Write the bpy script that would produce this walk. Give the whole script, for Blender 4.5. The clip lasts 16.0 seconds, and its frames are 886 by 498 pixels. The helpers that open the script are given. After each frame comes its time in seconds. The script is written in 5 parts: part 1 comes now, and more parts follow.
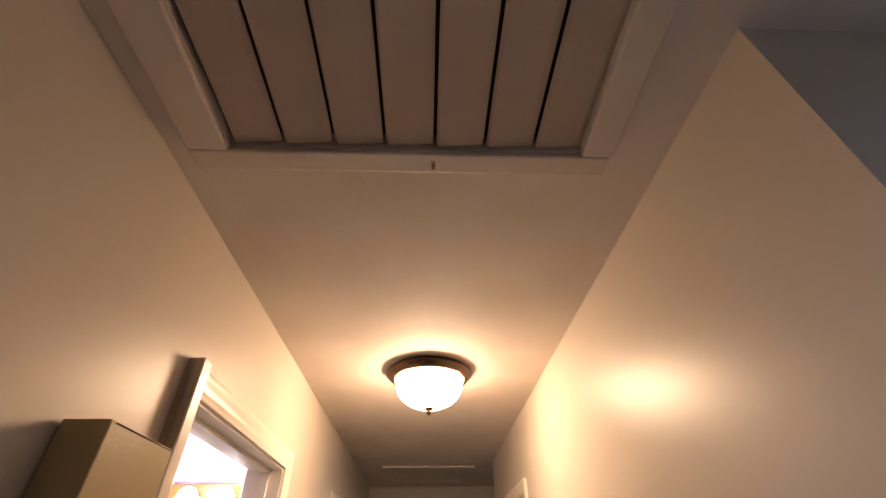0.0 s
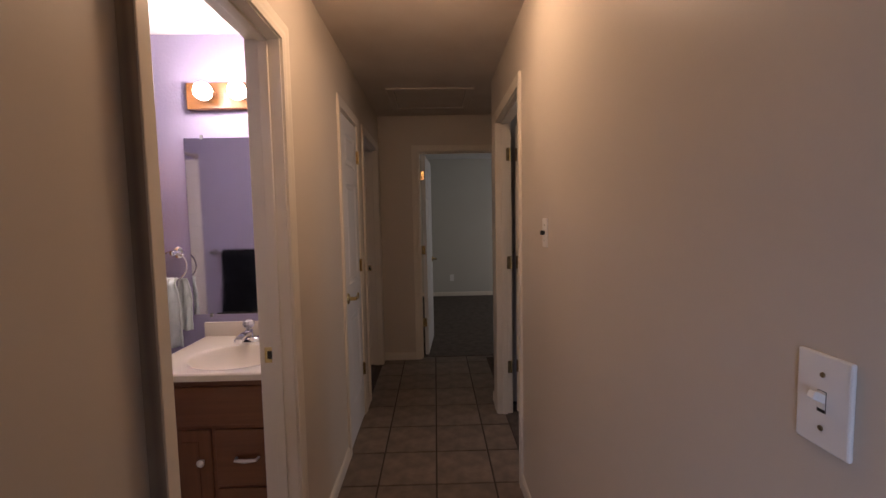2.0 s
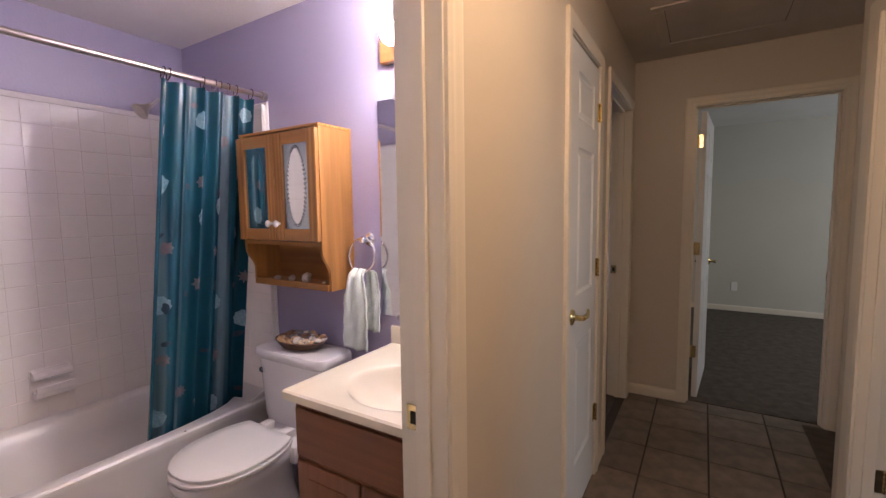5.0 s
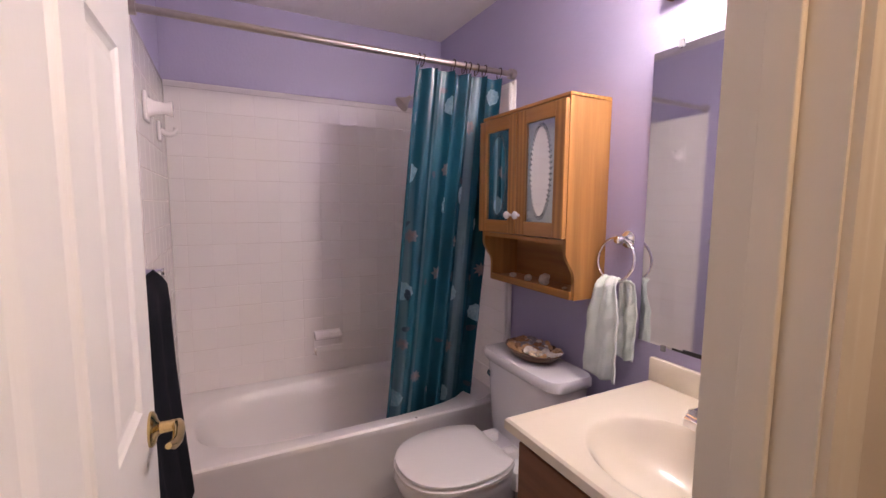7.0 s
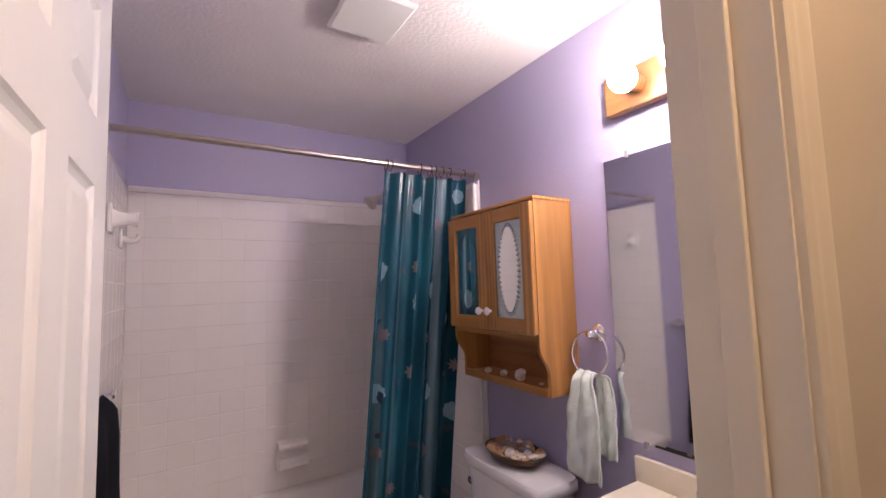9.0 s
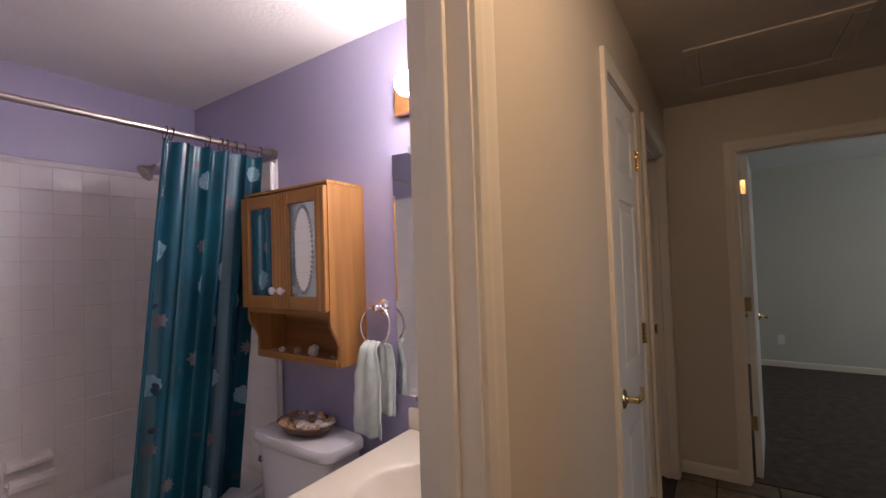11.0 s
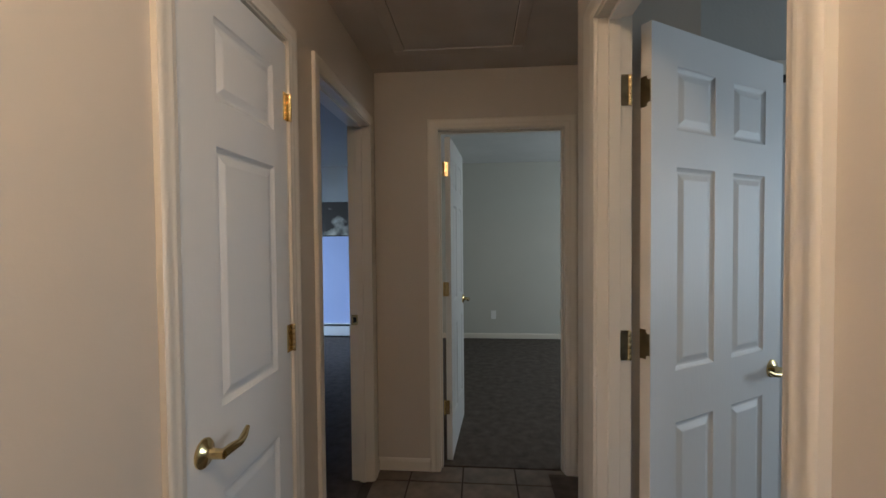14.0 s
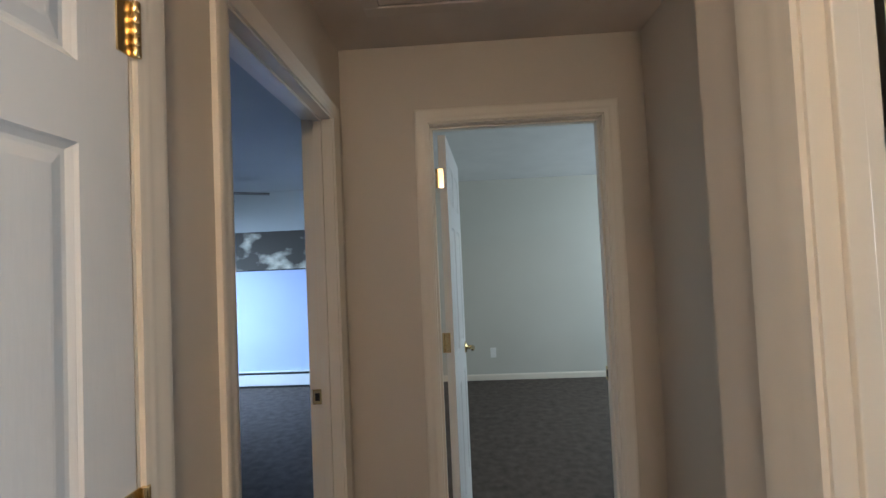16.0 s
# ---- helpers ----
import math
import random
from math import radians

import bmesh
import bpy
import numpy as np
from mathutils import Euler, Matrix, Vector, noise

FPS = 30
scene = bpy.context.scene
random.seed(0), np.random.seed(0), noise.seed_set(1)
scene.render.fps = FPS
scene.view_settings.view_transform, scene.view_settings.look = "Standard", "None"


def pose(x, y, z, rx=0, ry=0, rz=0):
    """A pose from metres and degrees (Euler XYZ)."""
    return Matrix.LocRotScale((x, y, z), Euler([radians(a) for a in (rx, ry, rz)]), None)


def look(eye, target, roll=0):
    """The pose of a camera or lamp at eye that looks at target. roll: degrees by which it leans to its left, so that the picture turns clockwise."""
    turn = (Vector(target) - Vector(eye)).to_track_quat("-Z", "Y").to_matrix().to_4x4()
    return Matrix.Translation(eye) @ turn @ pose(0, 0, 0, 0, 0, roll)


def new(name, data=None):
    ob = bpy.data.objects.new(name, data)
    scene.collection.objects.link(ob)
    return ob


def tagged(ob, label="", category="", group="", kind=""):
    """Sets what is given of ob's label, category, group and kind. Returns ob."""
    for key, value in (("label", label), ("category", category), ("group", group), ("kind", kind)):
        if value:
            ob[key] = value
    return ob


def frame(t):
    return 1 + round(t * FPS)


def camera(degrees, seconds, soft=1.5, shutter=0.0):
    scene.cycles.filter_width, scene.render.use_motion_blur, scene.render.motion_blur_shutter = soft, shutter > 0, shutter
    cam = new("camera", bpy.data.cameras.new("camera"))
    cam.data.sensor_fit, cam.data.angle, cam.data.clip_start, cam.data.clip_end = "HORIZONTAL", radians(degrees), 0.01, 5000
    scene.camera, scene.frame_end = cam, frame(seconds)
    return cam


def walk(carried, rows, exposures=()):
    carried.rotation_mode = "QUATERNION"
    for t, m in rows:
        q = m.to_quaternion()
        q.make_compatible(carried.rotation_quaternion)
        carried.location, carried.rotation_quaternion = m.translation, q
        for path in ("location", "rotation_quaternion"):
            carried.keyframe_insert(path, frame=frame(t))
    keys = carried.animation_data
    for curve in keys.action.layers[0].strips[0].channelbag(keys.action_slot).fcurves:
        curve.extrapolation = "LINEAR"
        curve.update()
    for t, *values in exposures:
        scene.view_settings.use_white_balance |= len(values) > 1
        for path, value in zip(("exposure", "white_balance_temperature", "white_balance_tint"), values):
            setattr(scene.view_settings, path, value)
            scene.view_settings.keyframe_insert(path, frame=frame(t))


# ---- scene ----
cam = camera(92.2, 16.0)
PATH = [
    (0, (0.482, 0.564, 1.726), (0.548, 2.142, 2.953), -0.8),
    (0.3, (0.497, 0.601, 1.688), (0.55, 2.325, 2.7), -1.0),
    (0.5, (0.504, 0.610, 1.613), (0.552, 2.430, 2.440), -1.2),
    (1, (0.49, 0.643, 1.541), (0.554, 2.594, 1.977), -0.6),
    (1.5, (0.505, 0.653, 1.479), (0.559, 2.643, 1.669), -0.3),
    (2, (0.517, 0.667, 1.4), (0.552, 2.662, 1.254), -1.1),
    (2.5, (0.532, 0.691, 1.368), (0.576, 2.671, 1.09), 0.6),
    (3, (0.571, 0.731, 1.357), (0.595, 2.709, 1.059), 0.9),
    (3.2, (0.578, 0.752, 1.36), (0.55, 2.728, 1.056), -0.5),
    (5.3, (0.367, 1.563, 1.364), (-0.808, 3.172, 1.186), -0.3),
    (5.5, (0.317, 1.597, 1.373), (-0.945, 3.134, 1.162), -0.6),
    (6, (0.237, 1.646, 1.371), (-1.329, 2.874, 1.177), -0.1),
    (6.5, (0.188, 1.685, 1.365), (-1.526, 2.696, 1.159), 0.3),
    (7, (0.175, 1.695, 1.358), (-1.596, 2.601, 1.152), 0.4),
    (7.5, (0.176, 1.689, 1.376), (-1.615, 2.568, 1.227), 0.1),
    (8, (0.159, 1.683, 1.417), (-1.643, 2.55, 1.449), -0.4),
    (8.2, (0.161, 1.679, 1.438), (-1.635, 2.548, 1.576), -0.4),
    (10.3, (0.230, 1.656, 1.406), (-1.179, 3.074, 1.461), -1.7),
    (10.5, (0.252, 1.647, 1.404), (-1.092, 3.127, 1.477), -1.4),
    (11, (0.302, 1.65, 1.418), (-0.806, 3.314, 1.473), -1.9),
    (11.5, (0.365, 1.658, 1.412), (-0.498, 3.462, 1.448), -2.3),
    (12, (0.441, 1.67, 1.406), (-0.097, 3.596, 1.419), -1.9),
    (12.5, (0.525, 1.708, 1.394), (0.304, 3.696, 1.377), -1.9),
    (13, (0.597, 1.885, 1.398), (0.469, 3.881, 1.39), -1.5),
    (13.3, (0.62, 1.993, 1.399), (0.437, 3.985, 1.383), -0.9),
    (13.5, (0.625, 2.062, 1.4), (0.438, 4.052, 1.352), -0.9),
    (14, (0.597, 2.316, 1.401), (0.432, 4.309, 1.348), -0.5),
    (14.2, (0.575, 2.430, 1.422), (0.501, 4.429, 1.405), -0.9),
    (14.5, (0.584, 2.576, 1.426), (0.458, 4.572, 1.436), -1.0),
    (15, (0.6, 2.782, 1.437), (0.365, 4.766, 1.522), 0.2),
    (15.5, (0.542, 2.93, 1.452), (0.346, 4.919, 1.51), -0.4),
    (16, (0.485, 3.026, 1.441), (0.394, 5.02, 1.504), -2.5),
]
walk(cam, [(t, look(eye, target, roll)) for t, eye, target, roll in PATH],
     [(0, 0.54, 6400, 12), (0.5, 0.12, 6250, 11), (1.0, -0.29, 6350, 15), (1.5, -0.43, 6380, 16), (2.0, -0.40, 6400, 18), (2.5, 0.05, 6250, 17), (3.0, 0.33, 6240, 17), (5.3, 0.55, 6050, 10), (6.0, 0.50, 6120, 11), (7.0, 0.34, 6200, 13), (8.2, 0.34, 6180, 12), (10.5, -0.1, 6000, 9), (11.5, 0.0, 5800, 6), (12.0, 0.2, 5500, 3), (12.5, 0.41, 5230, 2), (13.0, 0.44, 5270, 0), (13.5, 0.46, 5400, 1), (14.0, 0.52, 5380, -1), (14.5, 0.82, 5400, 1), (15.0, 0.85, 5450, 0), (15.5, 1.08, 5290, -3), (16.0, 1.27, 5110, -3)])

# ---- world, lights ----
world = bpy.data.worlds.new("world")
scene.world = world
world.use_nodes = True
wn = world.node_tree.nodes
sky = wn.new("ShaderNodeTexSky")
sky.sky_type = "NISHITA"
sky.sun_disc = False
sky.sun_elevation, sky.sun_rotation = radians(38), radians(200)
wn["Background"].inputs["Strength"].default_value = 0.08
world.node_tree.links.new(sky.outputs["Color"], wn["Background"].inputs["Color"])

sun = new("sun", bpy.data.lights.new("sun", "SUN"))
sun.data.energy, sun.data.angle, sun.data.color = 2.0, radians(0.53), (1, 0.95, 0.88)
sun.matrix_world = look((0, 0, 10), (3, 5, 0))


def window_light(name, eye, target, w, h, watts, colour=(0.72, 0.84, 1.0), spread=180):
    lamp = new(name, bpy.data.lights.new(name, "AREA"))
    lamp.data.shape, lamp.data.size, lamp.data.size_y = "RECTANGLE", w, h
    lamp.data.energy, lamp.data.color = watts, colour
    lamp.data.spread = radians(spread)
    lamp.matrix_world = look(eye, target)
    return lamp


window_light("living_room_daylight", (-0.04, -0.75, 1.12), (0.95, -0.15, 0.55), 0.8, 1.1, 22, (0.60, 0.72, 1.0), 112)
window_light("far_room_daylight", (3.75, 6.7, 1.45), (0, 6.9, 1.0), 1.4, 1.2, 19.5, (1.0, 0.965, 0.92))
window_light("bedroom_daylight", (-3.9, 6.95, 1.35), (-1.2, 8.1, 0.35), 1.4, 1.2, 21, (0.70, 0.79, 1.0), 88)
window_light("right_room_daylight", (3.92, 3.5, 1.45), (1.0, 3.0, 1.0), 1.1, 1.15, 13, (0.96, 0.97, 1.0))

# ---- materials ----


def material(name, colour, rough=0.5, metal=0.0, second=None, scale=6.0, fine=120.0, bump=0.15, amount=0.5,
             coat=0.0, stretch=(1, 1, 1), detail=4.0, per_object=0.0):
    """Two scales of variation: blotches between colour and second, and a fine relief."""
    m = bpy.data.materials.new(name)
    m.use_nodes = True
    n, l = m.node_tree.nodes, m.node_tree.links
    b = n["Principled BSDF"]
    b.inputs["Roughness"].default_value = rough
    b.inputs["Metallic"].default_value = metal
    b.inputs["Coat Weight"].default_value = coat
    co = n.new("ShaderNodeTexCoord")
    mp = n.new("ShaderNodeMapping")
    mp.inputs["Scale"].default_value = stretch
    l.new(co.outputs["Object"], mp.inputs["Vector"])
    big = n.new("ShaderNodeTexNoise")
    big.inputs["Scale"].default_value, big.inputs["Detail"].default_value = scale, detail
    l.new(mp.outputs["Vector"], big.inputs["Vector"])
    small = n.new("ShaderNodeTexNoise")
    small.inputs["Scale"].default_value, small.inputs["Detail"].default_value = fine, 3.0
    l.new(mp.outputs["Vector"], small.inputs["Vector"])
    second = second or tuple(c * 0.9 for c in colour)
    ramp = n.new("ShaderNodeValToRGB")
    ramp.color_ramp.elements[0].position, ramp.color_ramp.elements[1].position = 0.5 - amount / 2, 0.5 + amount / 2
    ramp.color_ramp.elements[0].color, ramp.color_ramp.elements[1].color = (*second, 1), (*colour, 1)
    l.new(big.outputs["Fac"], ramp.inputs["Fac"])
    out = ramp.outputs["Color"]
    if per_object:
        info = n.new("ShaderNodeObjectInfo")
        hue = n.new("ShaderNodeHueSaturation")
        rng = n.new("ShaderNodeMapRange")
        rng.inputs["To Min"].default_value, rng.inputs["To Max"].default_value = 1 - per_object, 1 + per_object
        l.new(info.outputs["Random"], rng.inputs["Value"])
        l.new(rng.outputs["Result"], hue.inputs["Value"])
        l.new(out, hue.inputs["Color"])
        out = hue.outputs["Color"]
    l.new(out, b.inputs["Base Color"])
    rr = n.new("ShaderNodeMapRange")
    rr.inputs["To Min"].default_value, rr.inputs["To Max"].default_value = max(0.02, rough - 0.06), min(1, rough + 0.06)
    l.new(small.outputs["Fac"], rr.inputs["Value"])
    l.new(rr.outputs["Result"], b.inputs["Roughness"])
    if bump:
        bp = n.new("ShaderNodeBump")
        bp.inputs["Strength"].default_value, bp.inputs["Distance"].default_value = bump, 0.004
        l.new(small.outputs["Fac"], bp.inputs["Height"])
        l.new(bp.outputs["Normal"], b.inputs["Normal"])
    return m


def glow(name, colour, strength):
    m = bpy.data.materials.new(name)
    m.use_nodes = True
    b = m.node_tree.nodes["Principled BSDF"]
    b.inputs["Base Color"].default_value = (0.9, 0.88, 0.82, 1)
    b.inputs["Roughness"].default_value = 0.3
    b.inputs["Emission Color"].default_value = (*colour, 1)
    b.inputs["Emission Strength"].default_value = strength
    return m


def wood(name, light, dark, axis, rough=0.4, coat=0.2, bands=0.3):
    """Oak: grain stretched along one axis (0, 1, 2)."""
    stretch = [38.0, 38.0, 38.0]
    stretch[axis] = 2.2
    m = material(name, light, rough, 0, dark, 1.0, 5.0, 0.12, 0.55, coat, tuple(stretch), 6.0)
    n, l = m.node_tree.nodes, m.node_tree.links
    wave = n.new("ShaderNodeTexWave")
    wave.bands_direction = "XYZ"[(axis + 1) % 3]
    wave.inputs["Scale"].default_value, wave.inputs["Distortion"].default_value = 0.35, 5.0
    wave.inputs["Detail"].default_value = 2.0
    mix = n.new("ShaderNodeMixRGB")
    mix.blend_type = "MULTIPLY"
    mix.inputs["Fac"].default_value = bands
    ramp = n["Color Ramp"]
    l.new(n["Mapping"].outputs["Vector"], wave.inputs["Vector"])
    l.new(ramp.outputs["Color"], mix.inputs["Color1"])
    l.new(wave.outputs["Color"], mix.inputs["Color2"])
    l.new(mix.outputs["Color"], n["Principled BSDF"].inputs["Base Color"])
    return m


WALL = material("beige_wall_paint", (0.61, 0.545, 0.465), 0.37, 0, (0.58, 0.515, 0.44), 1.6, 150, 0.06, 0.8)
WALL.node_tree.nodes["Principled BSDF"].inputs["Specular IOR Level"].default_value = 0.3
CEIL = material("ceiling_paint", (0.70, 0.63, 0.56), 0.7, 0, (0.60, 0.52, 0.45), 3.0, 90, 0.16, 0.45)
TRIM = material("cream_trim_paint", (0.75, 0.69, 0.60), 0.34, 0, (0.71, 0.65, 0.56), 3, 60, 0.08, 0.8)
DOOR = material("white_door_paint", (0.715, 0.705, 0.695), 0.45, 0, (0.675, 0.665, 0.655), 3, 160, 0.10, 0.8, stretch=(1, 1, 0.12))
LILAC = material("lavender_wall_paint", (0.43, 0.395, 0.57), 0.42, 0, (0.405, 0.37, 0.54), 2, 80, 0.25, 0.8)
BATHCEIL = material("bath_ceiling_paint", (0.84, 0.80, 0.80), 0.75, 0, (0.77, 0.73, 0.73), 5, 60, 0.6, 0.7)
TILE = material("white_glazed_tile", (0.87, 0.83, 0.82), 0.11, 0, (0.85, 0.81, 0.80), 4, 14, 0.03, 0.8, per_object=0.012)
GROUT = material("pale_grout", (0.79, 0.74, 0.72), 0.8, 0, (0.62, 0.55, 0.52), 9, 300, 0.3, 0.3)
FLOORTILE = material("brown_floor_tile", (0.228, 0.176, 0.138), 0.42, 0, (0.118, 0.087, 0.068), 11, 90, 0.25, 0.4, per_object=0.14)
FLOORGROUT = material("dark_floor_grout", (0.07, 0.055, 0.045), 0.9, 0, (0.045, 0.035, 0.03), 30, 300, 0.4)
CARPET = material("dark_carpet", (0.125, 0.098, 0.080), 0.95, 0, (0.045, 0.035, 0.028), 15, 300, 0.6, 0.6, detail=12.0)
FARWALL = material("pale_green_wall_paint", (0.56, 0.545, 0.49), 0.6, 0, (0.53, 0.515, 0.46), 2, 80, 0.2)
BLUEWALL = material("pale_blue_wall_paint", (0.48, 0.535, 0.78), 0.6, 0, (0.455, 0.51, 0.75), 2, 80, 0.2)
GREYWALL = material("grey_wall_paint", (0.50, 0.49, 0.46), 0.6, 0, (0.47, 0.46, 0.43), 2, 80, 0.2)
PLASTER = material("white_ceiling_plaster", (0.70, 0.70, 0.70), 0.8, 0, (0.64, 0.64, 0.64), 4, 60, 0.5)
VINYL = material("grey_vinyl_floor", (0.36, 0.34, 0.33), 0.4, 0, (0.28, 0.26, 0.25), 6, 80, 0.1)
PORCELAIN = material("white_porcelain", (0.78, 0.76, 0.78), 0.10, 0, (0.76, 0.74, 0.76), 2, 20, 0.0, 0.9, 0.3)
ENAMEL = material("white_tub_enamel", (0.82, 0.79, 0.79), 0.27, 0, (0.75, 0.72, 0.72), 2, 20, 0.0, 0.9, 0.0)
SEATM = material("white_toilet_seat_plastic", (0.76, 0.73, 0.72), 0.22, 0, (0.74, 0.71, 0.70), 2, 20, 0.0)
MARBLE = material("cream_cultured_marble", (0.80, 0.725, 0.59), 0.14, 0, (0.77, 0.69, 0.55), 3, 40, 0.0, 0.6, 0.4)
OAK = wood("honey_oak", (0.56, 0.275, 0.078), (0.37, 0.16, 0.04), 2)
OAKX = wood("honey_oak_crosswise", (0.56, 0.275, 0.078), (0.37, 0.16, 0.04), 0)
# darker copy of the honey oak, with the cabinet's inner shade in its colour
OAKSHADE = wood("honey_oak_shaded_inside", (0.40, 0.18, 0.05), (0.28, 0.11, 0.03), 0, 0.55)
VOAK = wood("brown_vanity_oak", (0.225, 0.088, 0.035), (0.15, 0.055, 0.02), 2, bands=0.06)
VOAKX = wood("brown_vanity_oak_crosswise", (0.225, 0.088, 0.035), (0.15, 0.055, 0.02), 0, bands=0.06)
# colour for the unlit near side of the bathroom door post
POSTSHADE = wood("shaded_post_side", (0.50, 0.42, 0.36), (0.42, 0.35, 0.30), 2, 0.6, 0.0)
CHIMEM = material("olive_tan_plastic", (0.40, 0.315, 0.155), 0.35, 0, (0.37, 0.29, 0.14), 4, 160, 0.08, 0.8)
BRASS = material("polished_brass", (0.74, 0.58, 0.29), 0.2, 1.0, (0.62, 0.47, 0.22), 20, 200, 0.03)
AGED = material("aged_brass", (0.34, 0.27, 0.16), 0.38, 1.0, (0.20, 0.15, 0.09), 30, 200, 0.1)
CHROME = material("chrome", (0.80, 0.80, 0.82), 0.08, 1.0, (0.74, 0.74, 0.76), 20, 200, 0.0)
NICKEL = material("brushed_rod_metal", (0.50, 0.45, 0.42), 0.28, 1.0, (0.48, 0.43, 0.40), 3, 40, 0.0)
BRONZE = material("oil_rubbed_bronze", (0.15, 0.095, 0.06), 0.26, 0.85, (0.08, 0.05, 0.03), 14, 200, 0.05)
DARK = material("dark_gap", (0.02, 0.018, 0.015), 0.8, 0, (0.015, 0.013, 0.01), 10, 100, 0.0)
PLASTIC = material("white_plastic", (0.80, 0.79, 0.77), 0.28, 0, (0.79, 0.78, 0.76), 6, 90, 0.0, 0.9)
for flat in (PLASTIC, NICKEL, ENAMEL, PORCELAIN, SEATM, MARBLE):
    for link in list(flat.node_tree.nodes["Principled BSDF"].inputs["Roughness"].links):
        flat.node_tree.links.remove(link)
BLACKP = material("black_plastic", (0.012, 0.012, 0.012), 0.35, 0, (0.01, 0.01, 0.01), 6, 90, 0.0)
SLATM = material("fan_shutter_slat", (0.49, 0.395, 0.315), 0.5, 0.0, (0.43, 0.345, 0.275), 3, 50, 0.1)
MINT = material("pale_mint_terry", (0.78, 0.83, 0.78), 0.95, 0, (0.67, 0.75, 0.70), 22, 260, 1.0, 0.5)
NAVY = material("black_navy_terry", (0.012, 0.013, 0.02), 0.95, 0, (0.006, 0.007, 0.011), 14, 260, 1.0, 0.5)
NAVY.node_tree.nodes["Principled BSDF"].inputs["Specular IOR Level"].default_value = 0.1
MIRROR = material("mirror_silver", (0.86, 0.87, 0.88), 0.015, 1.0, (0.86, 0.87, 0.88), 2, 20, 0.0)
CLEAR = material("clear_acrylic", (0.9, 0.9, 0.92), 0.05, 0, (0.88, 0.88, 0.9), 4, 40, 0.0)
CLEAR.node_tree.nodes["Principled BSDF"].inputs["Transmission Weight"].default_value = 0.7
FROST = material("etched_mirror_glass", (0.50, 0.56, 0.60), 0.16, 1.0, (0.45, 0.51, 0.55), 10, 90, 0.0)
ETCH = material("white_etching", (0.50, 0.52, 0.54), 0.22, 1.0, (0.40, 0.42, 0.44), 10, 90, 0.1)
DARKGLASS = material("mottled_brown_shell_bowl", (0.16, 0.08, 0.04), 0.3, 0, (0.07, 0.035, 0.02), 26, 120, 0.1)
SHELLS = [material("shell_" + k, c, 0.4, 0, tuple(v * 0.6 for v in c), 60, 300, 0.4, 0.5)
          for k, c in (("white", (0.86, 0.80, 0.74)), ("tan", (0.68, 0.42, 0.22)), ("brown", (0.36, 0.19, 0.10)), ("cream", (0.80, 0.66, 0.48)), ("slate", (0.34, 0.32, 0.36)))]
BULB = glow("lit_globe_bulb", (1.0, 0.85, 0.75), 178)
BOWL = glow("lit_alabaster_glass", (1.0, 0.67, 0.41), 49)


def curtain_material():
    """Teal vinyl with paler, greyer bands running down it."""
    m = material("teal_printed_vinyl", (0.016, 0.105, 0.158), 0.26, 0, (0.007, 0.045, 0.075), 3.0, 60, 0.0, 0.6, 0.0)
    n, l = m.node_tree.nodes, m.node_tree.links
    out = n["Color Ramp"].outputs["Color"]
    uv = n.new("ShaderNodeUVMap")

    wave = n.new("ShaderNodeTexNoise")
    mpw = n.new("ShaderNodeMapping")
    mpw.inputs["Scale"].default_value = (5.2, 0.3, 1)
    l.new(uv.outputs["UV"], mpw.inputs["Vector"])
    l.new(mpw.outputs["Vector"], wave.inputs["Vector"])
    wave.inputs["Scale"].default_value = 2.0
    rp = n.new("ShaderNodeValToRGB")
    rp.color_ramp.elements[0].position, rp.color_ramp.elements[1].position = 0.52, 0.60
    l.new(wave.outputs["Fac"], rp.inputs["Fac"])
    band = n.new("ShaderNodeMixRGB")
    band.inputs["Color2"].default_value = (0.13, 0.215, 0.265, 1)
    l.new(rp.outputs["Color"], band.inputs["Fac"])
    l.new(out, band.inputs["Color1"])
    out = band.outputs["Color"]
    l.new(out, n["Principled BSDF"].inputs["Base Color"])
    return m


CURTAIN = curtain_material()
for link in list(CURTAIN.node_tree.nodes["Principled BSDF"].inputs["Roughness"].links):
    CURTAIN.node_tree.links.remove(link)
PRINT_SHELL = material("pale_blue_print", (0.31, 0.45, 0.53), 0.35, 0, (0.13, 0.27, 0.36), 90, 200, 0.0, 0.5)
PRINT_CORAL = material("coral_red_print", (0.24, 0.14, 0.14), 0.35, 0, (0.06, 0.13, 0.18), 60, 200, 0.0, 0.6)
PRINT_NAVY = material("dark_navy_print", (0.010, 0.022, 0.05), 0.35, 0, (0.012, 0.04, 0.07), 60, 200, 0.0, 0.6)


def border_material():
    """Cream wallpaper border with a dark, smudged band of brush shapes."""
    m = material("printed_wallpaper_border", (0.66, 0.60, 0.47), 0.7, 0, (0.055, 0.042, 0.028), 3.4, 60, 0.0, 0.16, 0, (0.9, 1, 1.25), 7)
    n, l = m.node_tree.nodes, m.node_tree.links
    sep = n.new("ShaderNodeSeparateXYZ")
    l.new(n["Texture Coordinate"].outputs["Object"], sep.inputs["Vector"])
    drop = n.new("ShaderNodeMath")
    drop.operation = "MULTIPLY_ADD"
    drop.inputs[1].default_value, drop.inputs[2].default_value = -0.36, 0.36 * 1.46
    l.new(sep.outputs["Z"], drop.inputs[0])
    add = n.new("ShaderNodeMath")
    l.new(n["Noise Texture"].outputs["Fac"], add.inputs[0])
    l.new(drop.outputs[0], add.inputs[1])
    l.new(add.outputs[0], n["Color Ramp"].inputs["Fac"])
    return m


BORDER = border_material()

# ---- building helpers ----


